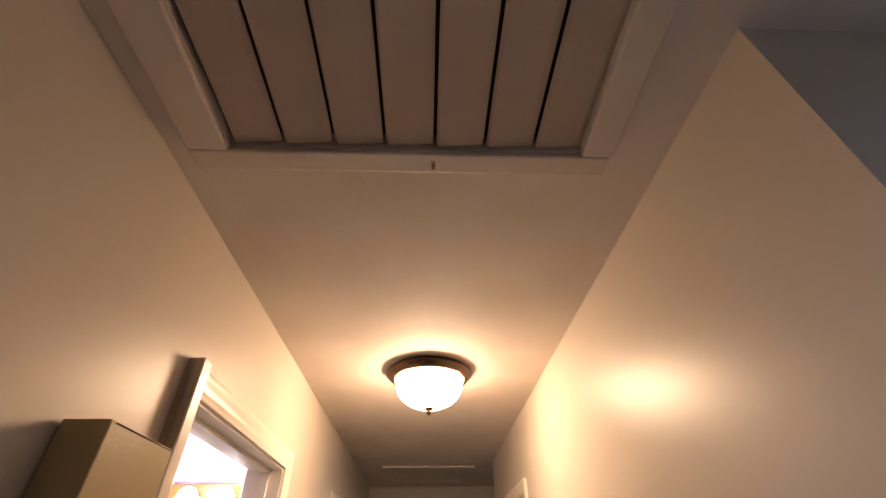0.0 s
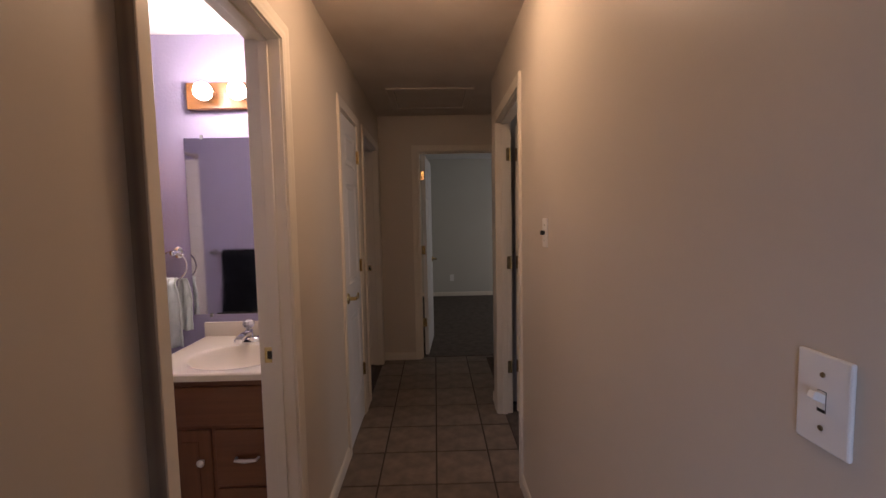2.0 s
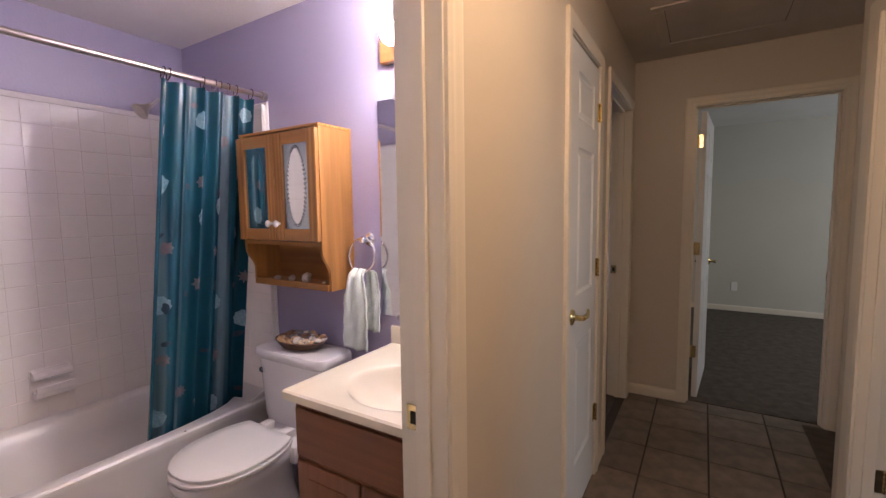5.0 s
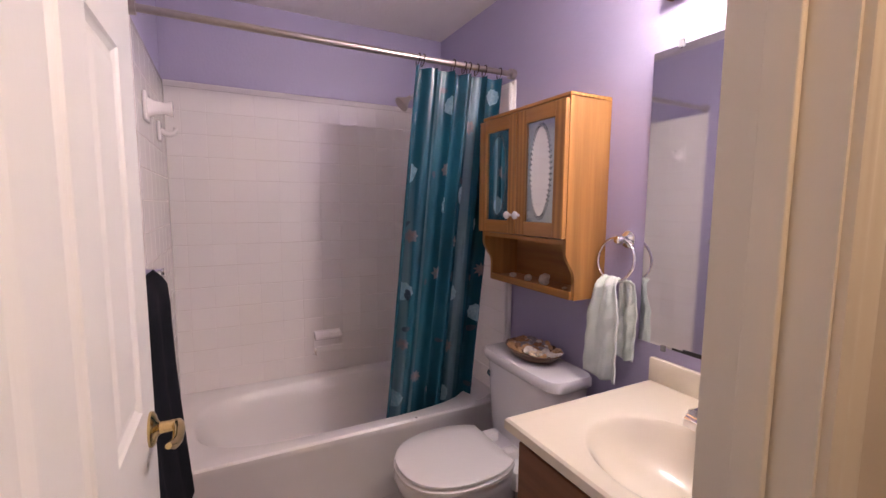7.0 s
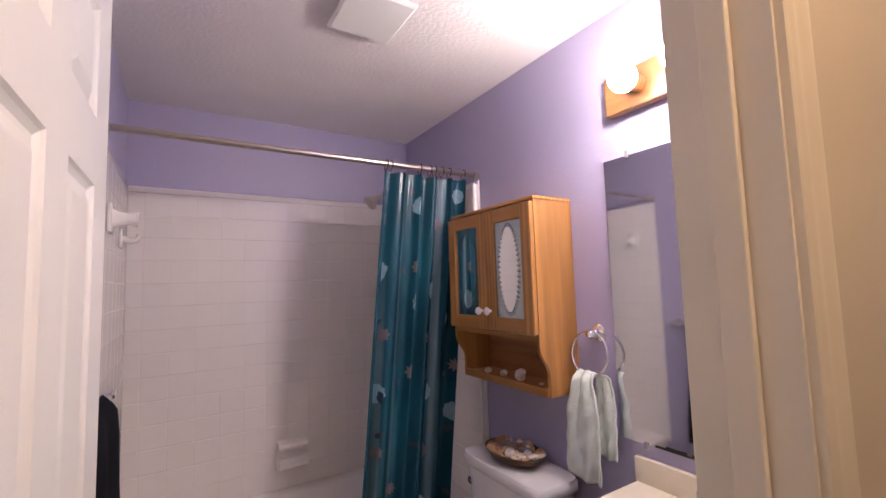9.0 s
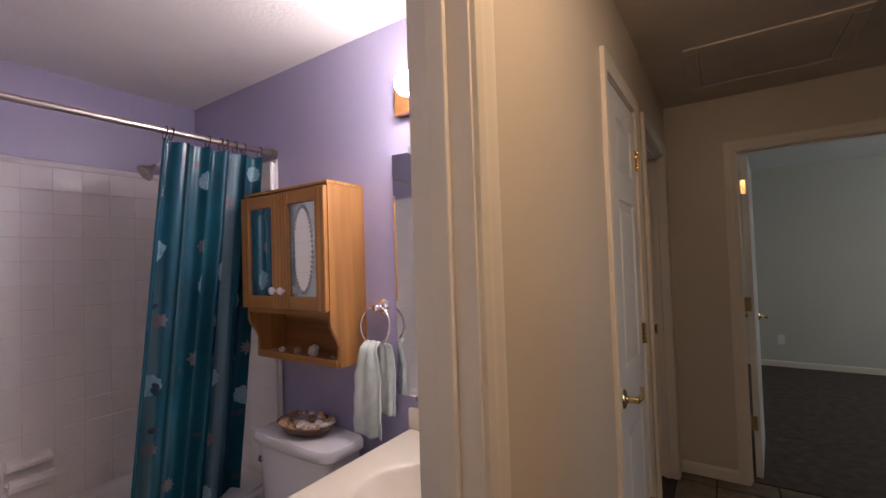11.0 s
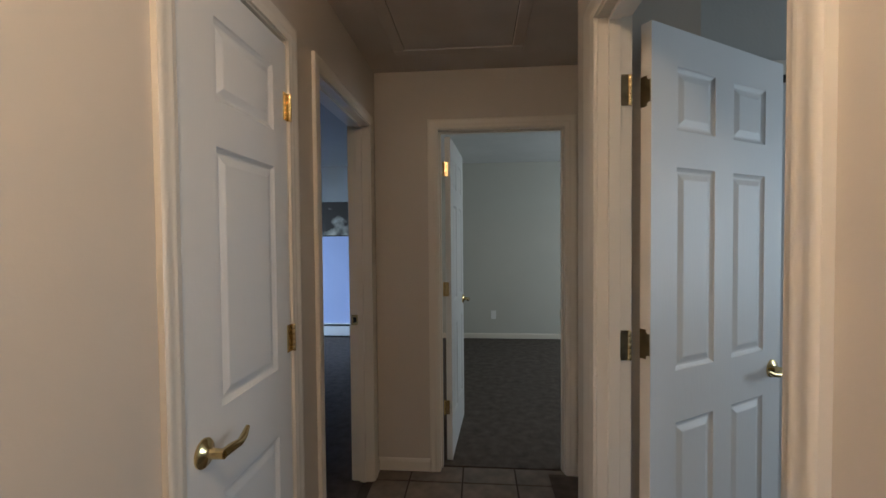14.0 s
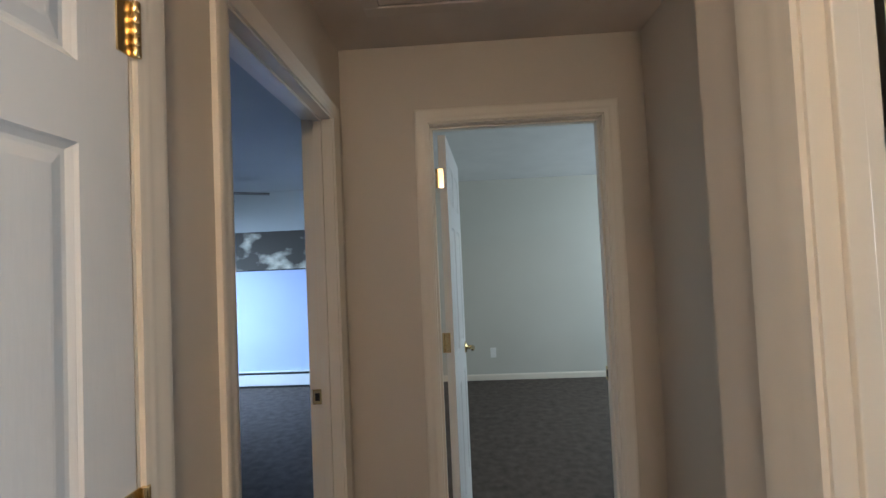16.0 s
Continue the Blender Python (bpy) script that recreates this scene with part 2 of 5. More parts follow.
def part(name, bm, mat, parent=None, label="", smooth=False):
    """Links a bmesh as one mesh object under a thing or a part."""
    me = bpy.data.meshes.new(name)
    if smooth:
        for f in bm.faces:
            f.smooth = True
    bm.to_mesh(me)
    bm.free()
    me.materials.append(mat)
    if smooth:
        me.set_sharp_from_angle(angle=radians(42))
    ob = new(name, me)
    if parent is not None:
        ob.parent = parent
    if label:
        ob["label"] = label
    return ob


def thing(name, label, category, m=None, group="", kind=""):
    ob = new(name)
    ob.empty_display_size = 0.1
    if m is not None:
        ob.matrix_world = m
    return tagged(ob, label, category, group, kind)


def box(bm, x0, x1, y0, y1, z0, z1, bevel=0.0, segs=2):
    made = bmesh.ops.create_cube(bm, size=1, matrix=Matrix.LocRotScale(
        ((x0 + x1) / 2, (y0 + y1) / 2, (z0 + z1) / 2), None, (abs(x1 - x0), abs(y1 - y0), abs(z1 - z0))))
    if bevel:
        edges = {e for v in made["verts"] for e in v.link_edges}
        bmesh.ops.bevel(bm, geom=list(edges), offset=bevel, segments=segs, affect="EDGES", profile=0.5)
    return bm


def boxes(*rows, bevel=0.0):
    bm = bmesh.new()
    for r in rows:
        box(bm, *r, bevel=bevel)
    return bm


AIM = {"x": Matrix.Rotation(radians(90), 4, "Y"), "y": Matrix.Rotation(radians(-90), 4, "X"), "z": Matrix.Identity(4)}


def lathe(bm, profile, at=(0, 0, 0), axis="z", segs=32, squash=(1, 1)):
    """Turns a profile of (radius, height) round an axis; ends close where the radius is 0."""
    m = Matrix.Translation(at) @ AIM[axis]
    rings = []
    for r, h in profile:
        if r < 1e-6:
            rings.append([bm.verts.new(m @ Vector((0, 0, h)))])
        else:
            rings.append([bm.verts.new(m @ Vector((r * squash[0] * math.cos(2 * math.pi * i / segs),
                                                   r * squash[1] * math.sin(2 * math.pi * i / segs), h))) for i in range(segs)])
    for a, b in zip(rings, rings[1:]):
        for i in range(segs):
            j = (i + 1) % segs
            if len(a) == 1 and len(b) > 1:
                bm.faces.new((a[0], b[i], b[j]))
            elif len(b) == 1 and len(a) > 1:
                bm.faces.new((a[i], a[j], b[0]))
            elif len(a) > 1:
                bm.faces.new((a[i], a[j], b[j], b[i]))
    bmesh.ops.recalc_face_normals(bm, faces=bm.faces)
    return bm


def tube(bm, points, radius, segs=10, closed=False):
    """A round bar along a line of points; radius may be one number or one a point."""
    pts = [Vector(p) for p in points]
    n = len(pts)
    rad = radius if isinstance(radius, (list, tuple)) else [radius] * n
    rings = []
    up = Vector((0.13, 0.27, 0.95))
    for i, p in enumerate(pts):
        a = pts[(i - 1) % n] if closed or i else p
        b = pts[(i + 1) % n] if closed or i < n - 1 else p
        d = (b - a).normalized()
        side = d.cross(up)
        if side.length < 1e-3:
            side = d.cross(Vector((1, 0, 0)))
        side.normalize()
        top = side.cross(d)
        rings.append([bm.verts.new(p + rad[i] * (math.cos(2 * math.pi * k / segs) * side + math.sin(2 * math.pi * k / segs) * top))
                      for k in range(segs)])
    pairs = list(zip(rings, rings[1:])) + ([(rings[-1], rings[0])] if closed else [])
    for a, b in pairs:
        for k in range(segs):
            j = (k + 1) % segs
            bm.faces.new((a[k], a[j], b[j], b[k]))
    if not closed:
        bm.faces.new(rings[0])
        bm.faces.new(rings[-1])
    bmesh.ops.recalc_face_normals(bm, faces=bm.faces)
    return bm


def loft(bm, rings, cap=True):
    """Skins rings of equal length, each a list of points."""
    vs = [[bm.verts.new(p) for p in r] for r in rings]
    n = len(vs[0])
    for a, b in zip(vs, vs[1:]):
        for i in range(n):
            bm.faces.new((a[i], a[(i + 1) % n], b[(i + 1) % n], b[i]))
    if cap:
        bm.faces.new(vs[0])
        bm.faces.new(vs[-1])
    bmesh.ops.recalc_face_normals(bm, faces=bm.faces)
    return bm


def oval(cx, cy, z, rx, ry, n=40, power=2.0):
    out = []
    for i in range(n):
        a = 2 * math.pi * i / n
        c, s = math.cos(a), math.sin(a)
        out.append((cx + rx * math.copysign(abs(c) ** (2 / power), c), cy + ry * math.copysign(abs(s) ** (2 / power), s), z))
    return out


def sheet(bm, cols, rows, fn, uv=True, stretch=(1.0, 1.0)):
    """A grid of points fn(u, v) with u, v from 0 to 1."""
    grid = [[bm.verts.new(fn(i / cols, j / rows)) for i in range(cols + 1)] for j in range(rows + 1)]
    layer = bm.loops.layers.uv.new("UVMap") if uv else None
    for j in range(rows):
        for i in range(cols):
            f = bm.faces.new((grid[j][i], grid[j][i + 1], grid[j + 1][i + 1], grid[j + 1][i]))
            if uv:
                for lp, (a, b) in zip(f.loops, ((i, j), (i + 1, j), (i + 1, j + 1), (i, j + 1))):
                    lp[layer].uv = (a / cols * stretch[0], b / rows * stretch[1])
    return bm


# wall frames: a wall's own axis s, height z and outward v, laid into the world
def on_x(x, side):
    """A wall face at x that looks along side (+1 or -1); s is y."""
    return lambda s, z, v: Vector((x + side * v, s, z))


def on_y(y, side):
    """A wall face at y that looks along side; s is x."""
    return lambda s, z, v: Vector((s, y + side * v, z))


PROFILE = [(0.0, 0.0), (0.0, 0.009), (0.004, 0.011), (0.012, 0.0112), (0.015, 0.013), (0.021, 0.0126), (0.026, 0.0115),
           (0.034, 0.0125), (0.044, 0.0155), (0.053, 0.0155), (0.057, 0.013), (0.057, 0.0)]


def casing_mesh(place, a, b, top, extra=0.0, wide_b=1.0):
    """Moulded casing round an opening from a to b, mitred at the head. extra: how far the first leg runs past the head."""
    bm = bmesh.new()
    rows = []
    for u, v in PROFILE:
        rows.append([bm.verts.new(place(a - u, 0.0, v)), bm.verts.new(place(a - u, top + u, v)),
                     bm.verts.new(place(b + u * wide_b, top + u, v)), bm.verts.new(place(b + u * wide_b, 0.0, v))])
    for p, q in zip(rows, rows[1:]):
        for k in range(3):
            bm.faces.new((p[k], p[k + 1], q[k + 1], q[k]))
    if extra:
        lo, hi = sorted((a - 0.057, a))
        c = [place(s, z, v) for s in (lo, hi) for z in (top + 0.055, top + 0.057 + extra) for v in (0, 0.0155)]
        xs, ys, zs = [sorted({round(p[i], 4) for p in c}) for i in range(3)]
        box(bm, xs[0], xs[-1], ys[0], ys[-1], zs[0], zs[-1], 0.002)
    bmesh.ops.recalc_face_normals(bm, faces=bm.faces)
    return bm


def slab(place, s0, s1, z0, z1, v0, v1, bevel=0.0, bm=None):
    bm = bm or bmesh.new()
    p, q = place(s0, z0, v0), place(s1, z1, v1)
    return box(bm, min(p.x, q.x), max(p.x, q.x), min(p.y, q.y), max(p.y, q.y), min(p.z, q.z), max(p.z, q.z), bevel)


def door_frame(name, label, front, back, depth, a, b, top, strike=None, stop_v=0.045, extra=0.0, wide_b=1.0):
    """Casings on both faces, the jamb lining with its stop, and a strike plate on the jamb at b or a."""
    f = thing(name, label, "door frame", kind="structure")
    part("casing", casing_mesh(front, a, b, top, extra, wide_b), TRIM, f, smooth=True)
    part("casing", casing_mesh(back, a, b, top), TRIM, f, smooth=True)
    t = 0.006
    bm = slab(front, a, a + t, 0, top, -depth, 0.0)
    slab(front, b - t, b, 0, top, -depth, 0.0, bm=bm)
    slab(front, a + t, b - t, top - t, top, -depth, 0.0, bm=bm)
    part("jamb", bm, TRIM, f)
    bm = slab(front, a + t, a + t + 0.011, 0, top - t, -stop_v - 0.034, -stop_v, 0.002)
    slab(front, b - t - 0.011, b - t, 0, top - t, -stop_v - 0.034, -stop_v, 0.002, bm=bm)
    slab(front, a + t, b - t, top - t - 0.011, top - t, -stop_v - 0.034, -stop_v, 0.002, bm=bm)
    part("door_stop", bm, TRIM, f)
    if strike:
        s, z, v = strike
        sign = 1 if s < (a + b) / 2 else -1
        bm = slab(front, s, s + sign * 0.0025, z - 0.029, z + 0.029, v - 0.022, v + 0.020, 0.001)
        plate = part("strike_plate", bm, BRASS, f, "brass strike plate")
        part("latch_hole", slab(front, s + sign * 0.001, s + sign * 0.003, z - 0.015, z + 0.015, v - 0.012, v + 0.006), DARK, plate)
    return f


def panel_leaf(width, height, thick, panels, back=True):
    """A moulded door leaf along +x from its hinge edge, with its front at y = 0 and panels (x0, x1, z0, z1) pressed in."""
    bm = bmesh.new()
    xs = sorted({0, width, *[p[i] for p in panels for i in (0, 1)]})
    zs = sorted({0, height, *[p[i] for p in panels for i in (2, 3)]})
    for y, side in ((0.0, -1), (-thick, 1)) if back else ((0.0, -1),):
        for x0, x1 in zip(xs, xs[1:]):
            for z0, z1 in zip(zs, zs[1:]):
                ring = [(x0, z0), (x1, z0), (x1, z1), (x0, z1)]
                inside = any(p[0] <= x0 and p[1] >= x1 and p[2] <= z0 and p[3] >= z1 for p in panels)
                if not inside:
                    bm.faces.new([bm.verts.new((x, y, z)) for x, z in ring])
                    continue
                last = None
                for inset, dip in ((0, 0), (0.004, 0.004), (0.012, 0.0085), (0.018, 0.0085), (0.036, 0.002), (0.04, 0.0015)):
                    now = [bm.verts.new((x, y + side * dip, z)) for x, z in
                           ((x0 + inset, z0 + inset), (x1 - inset, z0 + inset), (x1 - inset, z1 - inset), (x0 + inset, z1 - inset))]
                    if last:
                        for k in range(4):
                            bm.faces.new((last[k], last[(k + 1) % 4], now[(k + 1) % 4], now[k]))
                    last = now
                bm.faces.new(last)
    for ring in ([(0, 0, 0), (width, 0, 0), (width, -thick, 0), (0, -thick, 0)], [(0, 0, height), (width, 0, height), (width, -thick, height), (0, -thick, height)],
                 [(0, 0, 0), (0, -thick, 0), (0, -thick, height), (0, 0, height)], [(width, 0, 0), (width, -thick, 0), (width, -thick, height), (width, 0, height)]):
        bm.faces.new([bm.verts.new(p) for p in ring])
    bmesh.ops.remove_doubles(bm, verts=bm.verts, dist=0.0004)
    bmesh.ops.recalc_face_normals(bm, faces=bm.faces)
    return bm


def lever(parent, x, z, y, side, way):
    """A brass lever on a round rose. side: the way out of the leaf (+1, -1 in y); way: the way that the lever points in x."""
    bm = lathe(bmesh.new(), [(0, 0), (0.033, 0), (0.033, 0.004), (0.028, 0.009), (0.016, 0.012), (0.012, 0.016), (0.011, 0.05), (0, 0.05)],
               (0, 0, 0), "y", 28)
    bm.transform(Matrix.Translation((x, y, z)) @ Matrix.Diagonal((1, side, 1, 1)))
    rose = part("door_handle", bm, BRASS, parent, "polished brass lever handle", smooth=True)
    pts = [(x, y + side * 0.045, z), (x + way * 0.03, y + side * 0.05, z + 0.002), (x + way * 0.06, y + side * 0.05, z - 0.002),
           (x + way * 0.085, y + side * 0.046, z + 0.003), (x + way * 0.108, y + side * 0.042, z + 0.014)]
    part("lever", tube(bmesh.new(), pts, [0.011, 0.0105, 0.009, 0.0085, 0.0055], 12), BRASS, rose, smooth=True)
    return rose


def hinge(parent, m, mat, open_leaf=True, wide=False, one_side=False, sunk=0.0):
    """A butt hinge: leaves with rounded corners in the x z plane, a knuckle of five along z."""
    bm = bmesh.new()
    if open_leaf:
        for s in (-1,) if one_side else (-1, 1):
            box(bm, *sorted((s * 0.004, s * 0.037)), -0.0015, 0.0015, -0.044, 0.044)
        edges = [e for e in bm.edges if abs(e.verts[0].co.x) > 0.03 and abs(e.verts[1].co.x) > 0.03 and abs(e.verts[0].co.z - e.verts[1].co.z) < 0.001]
        bmesh.ops.bevel(bm, geom=edges, offset=0.012, segments=3, affect="EDGES")
    else:
        box(bm, 0.003, 0.03 if wide else 0.016, -0.0015 - sunk, 0.0015 - sunk, -0.044, 0.044)
    bm.transform(m)
    h = part("hinge", bm, mat, parent, "brass butt hinge")
    for k in range(5):
        bm = lathe(bmesh.new(), [(0, -0.0085), (0.0062, -0.0085), (0.0066, -0.007), (0.0066, 0.007), (0.0062, 0.0085), (0, 0.0085)],
                   (0, 0, -0.0352 + 0.0176 * k), "z", 12)
        bm.transform(m)
        part("knuckle", bm, BRASS, h, smooth=True)
    return h


# ---- the large structure ----
H = 2.38
XL, XR, YE = -0.015, 0.945, 4.83


def structure(name, bm, mat, label, category):
    return tagged(part(name, bm, mat), label, category, kind="structure")


def wall_rows(axis, at0, at1, s0, s1, z1, openings, z0=0.0):
    """Boxes of a wall between at0 and at1 across, s0 to s1 along, with openings (a, b, sill, head)."""
    rows, last = [], s0
    for a, b, sill, head in sorted(openings):
        rows.append((last, a, z0, z1))
        rows.append((a, b, head, z1))
        if sill > 0:
            rows.append((a, b, z0, sill))
        last = b
    rows.append((last, s1, z0, z1))
    if axis == "x":
        return [(at0, at1, a, b, p, q) for a, b, p, q in rows]
    return [(a, b, at0, at1, p, q) for a, b, p, q in rows]


BATH, LINEN, BED, RIGHT, END = (1.49, 2.222), (3.137, 3.657), (3.926, 4.696), (2.82, 3.608), (0.360, 1.102)
HEAD = 2.04

structure("wall_left", boxes(*wall_rows("x", -0.0725, XL, -3.0, YE + 0.115, H + 0.06, [(-1.2, -0.3, 0.5, 1.7), (*BATH, 0, HEAD), (*LINEN, 0, HEAD), (*BED, 0, HEAD)])),
          WALL, "beige painted hallway wall with three doorways", "wall")
structure("wall_right", boxes(*wall_rows("x", XR, 1.0, 0.853, 3.84, H + 0.06, [(*RIGHT, 0, HEAD)]), (1.0, 1.275, 3.79, 3.84, 0, H + 0.06)),
          WALL, "beige painted hallway wall with semi-gloss sheen", "wall")
structure("wall_recess", boxes((1.275, 1.325, 3.79, YE, 0, H + 0.06)), WALL, "beige painted side wall of the hall's end", "wall")
structure("wall_end", boxes(*wall_rows("y", YE, YE + 0.057, XL, 1.39, H + 0.06, [(*END, 0, HEAD)])), WALL,
          "beige painted end wall with an open doorway", "wall")
structure("wall_living_corner", boxes((1.0, 4.0, 0.853, 0.91, 0, H + 0.06)), WALL, "beige painted wall beside the hallway", "wall")
structure("wall_behind", boxes((-0.13, 4.115, -3.115, -3.0, 0, H + 0.06)), WALL, "beige painted wall", "wall")
structure("wall_living_east", boxes((4.0, 4.115, -3.0, 0.97, 0, H + 0.06)), WALL, "beige painted wall of the living room", "wall")

# bathroom shell
BX0, BX1, BY0, BY1, BH = -2.265, -0.13, 1.45, 2.92, 2.35
structure("wall_bath_hall_side", boxes(*wall_rows("x", BX1, -0.0725, BY0, BY1, 2.44, [(*BATH, 0, HEAD)])), LILAC,
          "lavender bathroom wall with the doorway", "wall")
structure("wall_bath_mirror", boxes((BX0 - 0.1, -0.0725, BY1, BY1 + 0.1, 0, 2.44)), LILAC, "lavender bathroom wall behind mirror and cabinet", "wall")
structure("wall_bath_back", boxes((BX0 - 0.1, BX0, BY0, BY1, 0, 2.44)), LILAC, "lavender bathroom wall above white tile", "wall")
structure("wall_bath_near", boxes((BX0 - 0.1, -0.0725, BY0 - 0.1, BY0, 0, 2.44)), LILAC, "lavender bathroom wall with a towel bar", "wall")
structure("bath_ceiling", boxes((BX0, BX1, BY0, BY1, BH, BH + 0.05)), BATHCEIL, "white textured bathroom ceiling", "ceiling")
structure("bath_floor", boxes((BX0, -0.015, BY0, BY1, -0.05, 0.0)), VINYL, "grey vinyl bathroom floor", "floor")

# rooms beyond
FARY, RH = 8.22, 2.42
structure("far_room_wall", boxes((-0.0725, 4.0, FARY, FARY + 0.1, 0, RH + 0.05)), FARWALL, "pale green painted bedroom wall", "wall")
structure("far_room_wall_east", boxes(*wall_rows("x", 3.9, 4.0, YE + 0.115, FARY, RH + 0.05, [(6.0, 7.4, 0.85, 2.05)])), FARWALL,
          "pale green bedroom wall with a window", "wall")
structure("far_room_wall_west", boxes((-0.0725, XL, YE + 0.115, FARY, 0, RH + 0.05)), FARWALL, "pale green bedroom side wall", "wall")
structure("far_room_wall_south", boxes(*wall_rows("y", YE + 0.057, YE + 0.115, XL, 3.9, RH + 0.05, [(*END, 0, HEAD)])), FARWALL,
          "pale green bedroom wall with the doorway", "wall")
structure("far_room_ceiling", boxes((-0.0725, 4.0, YE + 0.115, FARY, RH, RH + 0.05)), PLASTER, "white bedroom ceiling", "ceiling")
structure("far_room_floor", boxes((-0.0725, 4.0, YE + 0.06, FARY, -0.05, 0.004)), CARPET, "dark grey-brown bedroom carpet", "carpet")

structure("bedroom_wall_far", boxes((-4.0, -0.13, FARY, FARY + 0.1, 0, RH + 0.05)), BLUEWALL, "pale blue bedroom wall", "wall")
structure("bedroom_wall_west", boxes(*wall_rows("x", -4.1, -4.0, 3.02, FARY, RH + 0.05, [(6.2, 7.7, 0.7, 2.0)])), GREYWALL,
          "grey bedroom wall with a window", "wall")
structure("bedroom_wall_south", boxes((-4.0, -0.0725, 3.02, 3.07, 0, RH + 0.05)), GREYWALL, "grey bedroom wall", "wall")
structure("bedroom_wall_east", boxes(*wall_rows("x", -0.13, -0.0725, 3.07, FARY, RH + 0.05, [(*LINEN, 0, HEAD), (*BED, 0, HEAD)])), GREYWALL,
          "grey bedroom wall with the doorway", "wall")
structure("bedroom_ceiling", boxes((-4.0, -0.13, 3.07, FARY, RH, RH + 0.05)), GREYWALL, "grey bedroom ceiling", "ceiling")
structure("bedroom_floor", boxes((-4.0, -0.075, 3.07, FARY, -0.05, 0.004)), CARPET, "dark bedroom carpet", "carpet")
structure("linen_closet", boxes((-0.66, -0.13, 3.10, 3.12, 0, 2.3), (-0.66, -0.13, 3.69, 3.71, 0, 2.3), (-0.66, -0.64, 3.12, 3.69, 0, 2.3), (-0.66, -0.13, 3.10, 3.71, 2.3, 2.32)),
          GREYWALL, "grey linen closet walls behind the closed door", "closet")

structure("right_room_wall_west", boxes(*wall_rows("x", 1.0, 1.036, 0.97, 3.79, RH + 0.05, [(*RIGHT, 0, HEAD)])), GREYWALL, "grey room wall with the doorway", "wall")
structure("right_room_wall_south", boxes((1.0, 4.0, 0.91, 0.97, 0, RH + 0.05)), GREYWALL, "grey room wall", "wall")
structure("right_room_wall_east", boxes(*wall_rows("x", 4.0, 4.1, 0.97, 4.2, RH + 0.05, [(2.95, 4.1, 0.85, 2.05)])), GREYWALL, "grey room wall with a window", "wall")
structure("right_room_wall_closet", boxes((1.325, 1.42, 4.2, 4.25, 0, RH + 0.05), (1.42, 3.3, 4.2, 4.25, 2.06, RH + 0.05), (3.3, 4.0, 4.2, 4.25, 0, RH + 0.05),
          (1.325, 4.0, 4.78, 4.83, 0, RH + 0.05)), GREYWALL, "grey room wall with the closet opening", "wall")
structure("right_room_ceiling", boxes((1.0, 4.0, 0.97, 4.83, RH, RH + 0.05)), PLASTER, "white room ceiling", "ceiling")
structure("right_room_floor", boxes((1.0, 4.0, 0.97, 4.83, -0.05, 0.004)), CARPET, "dark carpet of the side room", "carpet")

# hall ceiling, open over the fan shutter
FX0, FX1, FY0, FY1 = 0.103, 0.774, 0.40, 1.095
structure("ceiling", boxes((-0.0725, FX0, -3.0, 4.887, H, H + 0.06), (FX1, 1.325, -3.0, 4.887, H, H + 0.06), (FX0, FX1, -3.0, FY0, H, H + 0.06),
                           (FX0, FX1, FY1, 4.887, H, H + 0.06), (1.325, 4.0, -3.0, 0.91, H, H + 0.06)), CEIL, "beige-white hallway ceiling with faint stains", "ceiling")
floor = structure("floor", boxes((-0.13, 4.0, -3.0, 0.853, -0.06, -0.005), (-0.13, 1.0, 0.853, 3.84, -0.06, -0.005), (-0.075, 1.275, 3.84, YE + 0.06, -0.06, -0.005)),
                  FLOORGROUT, "brown ceramic tile floor with dark grout", "floor")

# windows, behind the camera and round corners
def window(name, place, a, b, sill, head, depth):
    w = thing(name, "white framed window letting in daylight", "window", kind="structure")
    f = 0.05
    bm = slab(place, a, b, sill, sill + f, -depth, 0)
    slab(place, a, b, head - f, head, -depth, 0, bm=bm)
    slab(place, a, a + f, sill + f, head - f, -depth, 0, bm=bm)
    slab(place, b - f, b, sill + f, head - f, -depth, 0, bm=bm)
    slab(place, (a + b) / 2 - 0.02, (a + b) / 2 + 0.02, sill + f, head - f, -depth, 0, bm=bm)
    part("window_frame", bm, PLASTIC, w)
    pane = part("pane", slab(place, a + f, b - f, sill + f, head - f, -depth / 2 - 0.003, -depth / 2), PANE, w)
    pane.visible_shadow = False


PANE = material("window_glass", (1, 1, 1), 0.02, 0, (1, 1, 1), 2, 20, 0.0)
PANE.node_tree.nodes["Principled BSDF"].inputs["Transmission Weight"].default_value = 1.0
window("window_1", on_x(-0.05, 1), -1.2, -0.3, 0.5, 1.7, 0.02)
window("window_2", on_x(3.9, -1), 6.0, 7.4, 0.85, 2.05, 0.09)
window("window_3", on_x(-4.0, 1), 6.2, 7.7, 0.7, 2.0, 0.09)
window("window_4", on_x(4.0, -1), 2.95, 4.1, 0.85, 2.05, 0.09)
tagged(part("ground", boxes((-400, 400, -400, 400, -0.12, -0.08)), material("outdoor_grass", (0.08, 0.11, 0.04), 0.95, 0, (0.05, 0.07, 0.03), 0.4, 30, 0.5)),
       "grass around the house", "ground", kind="structure")

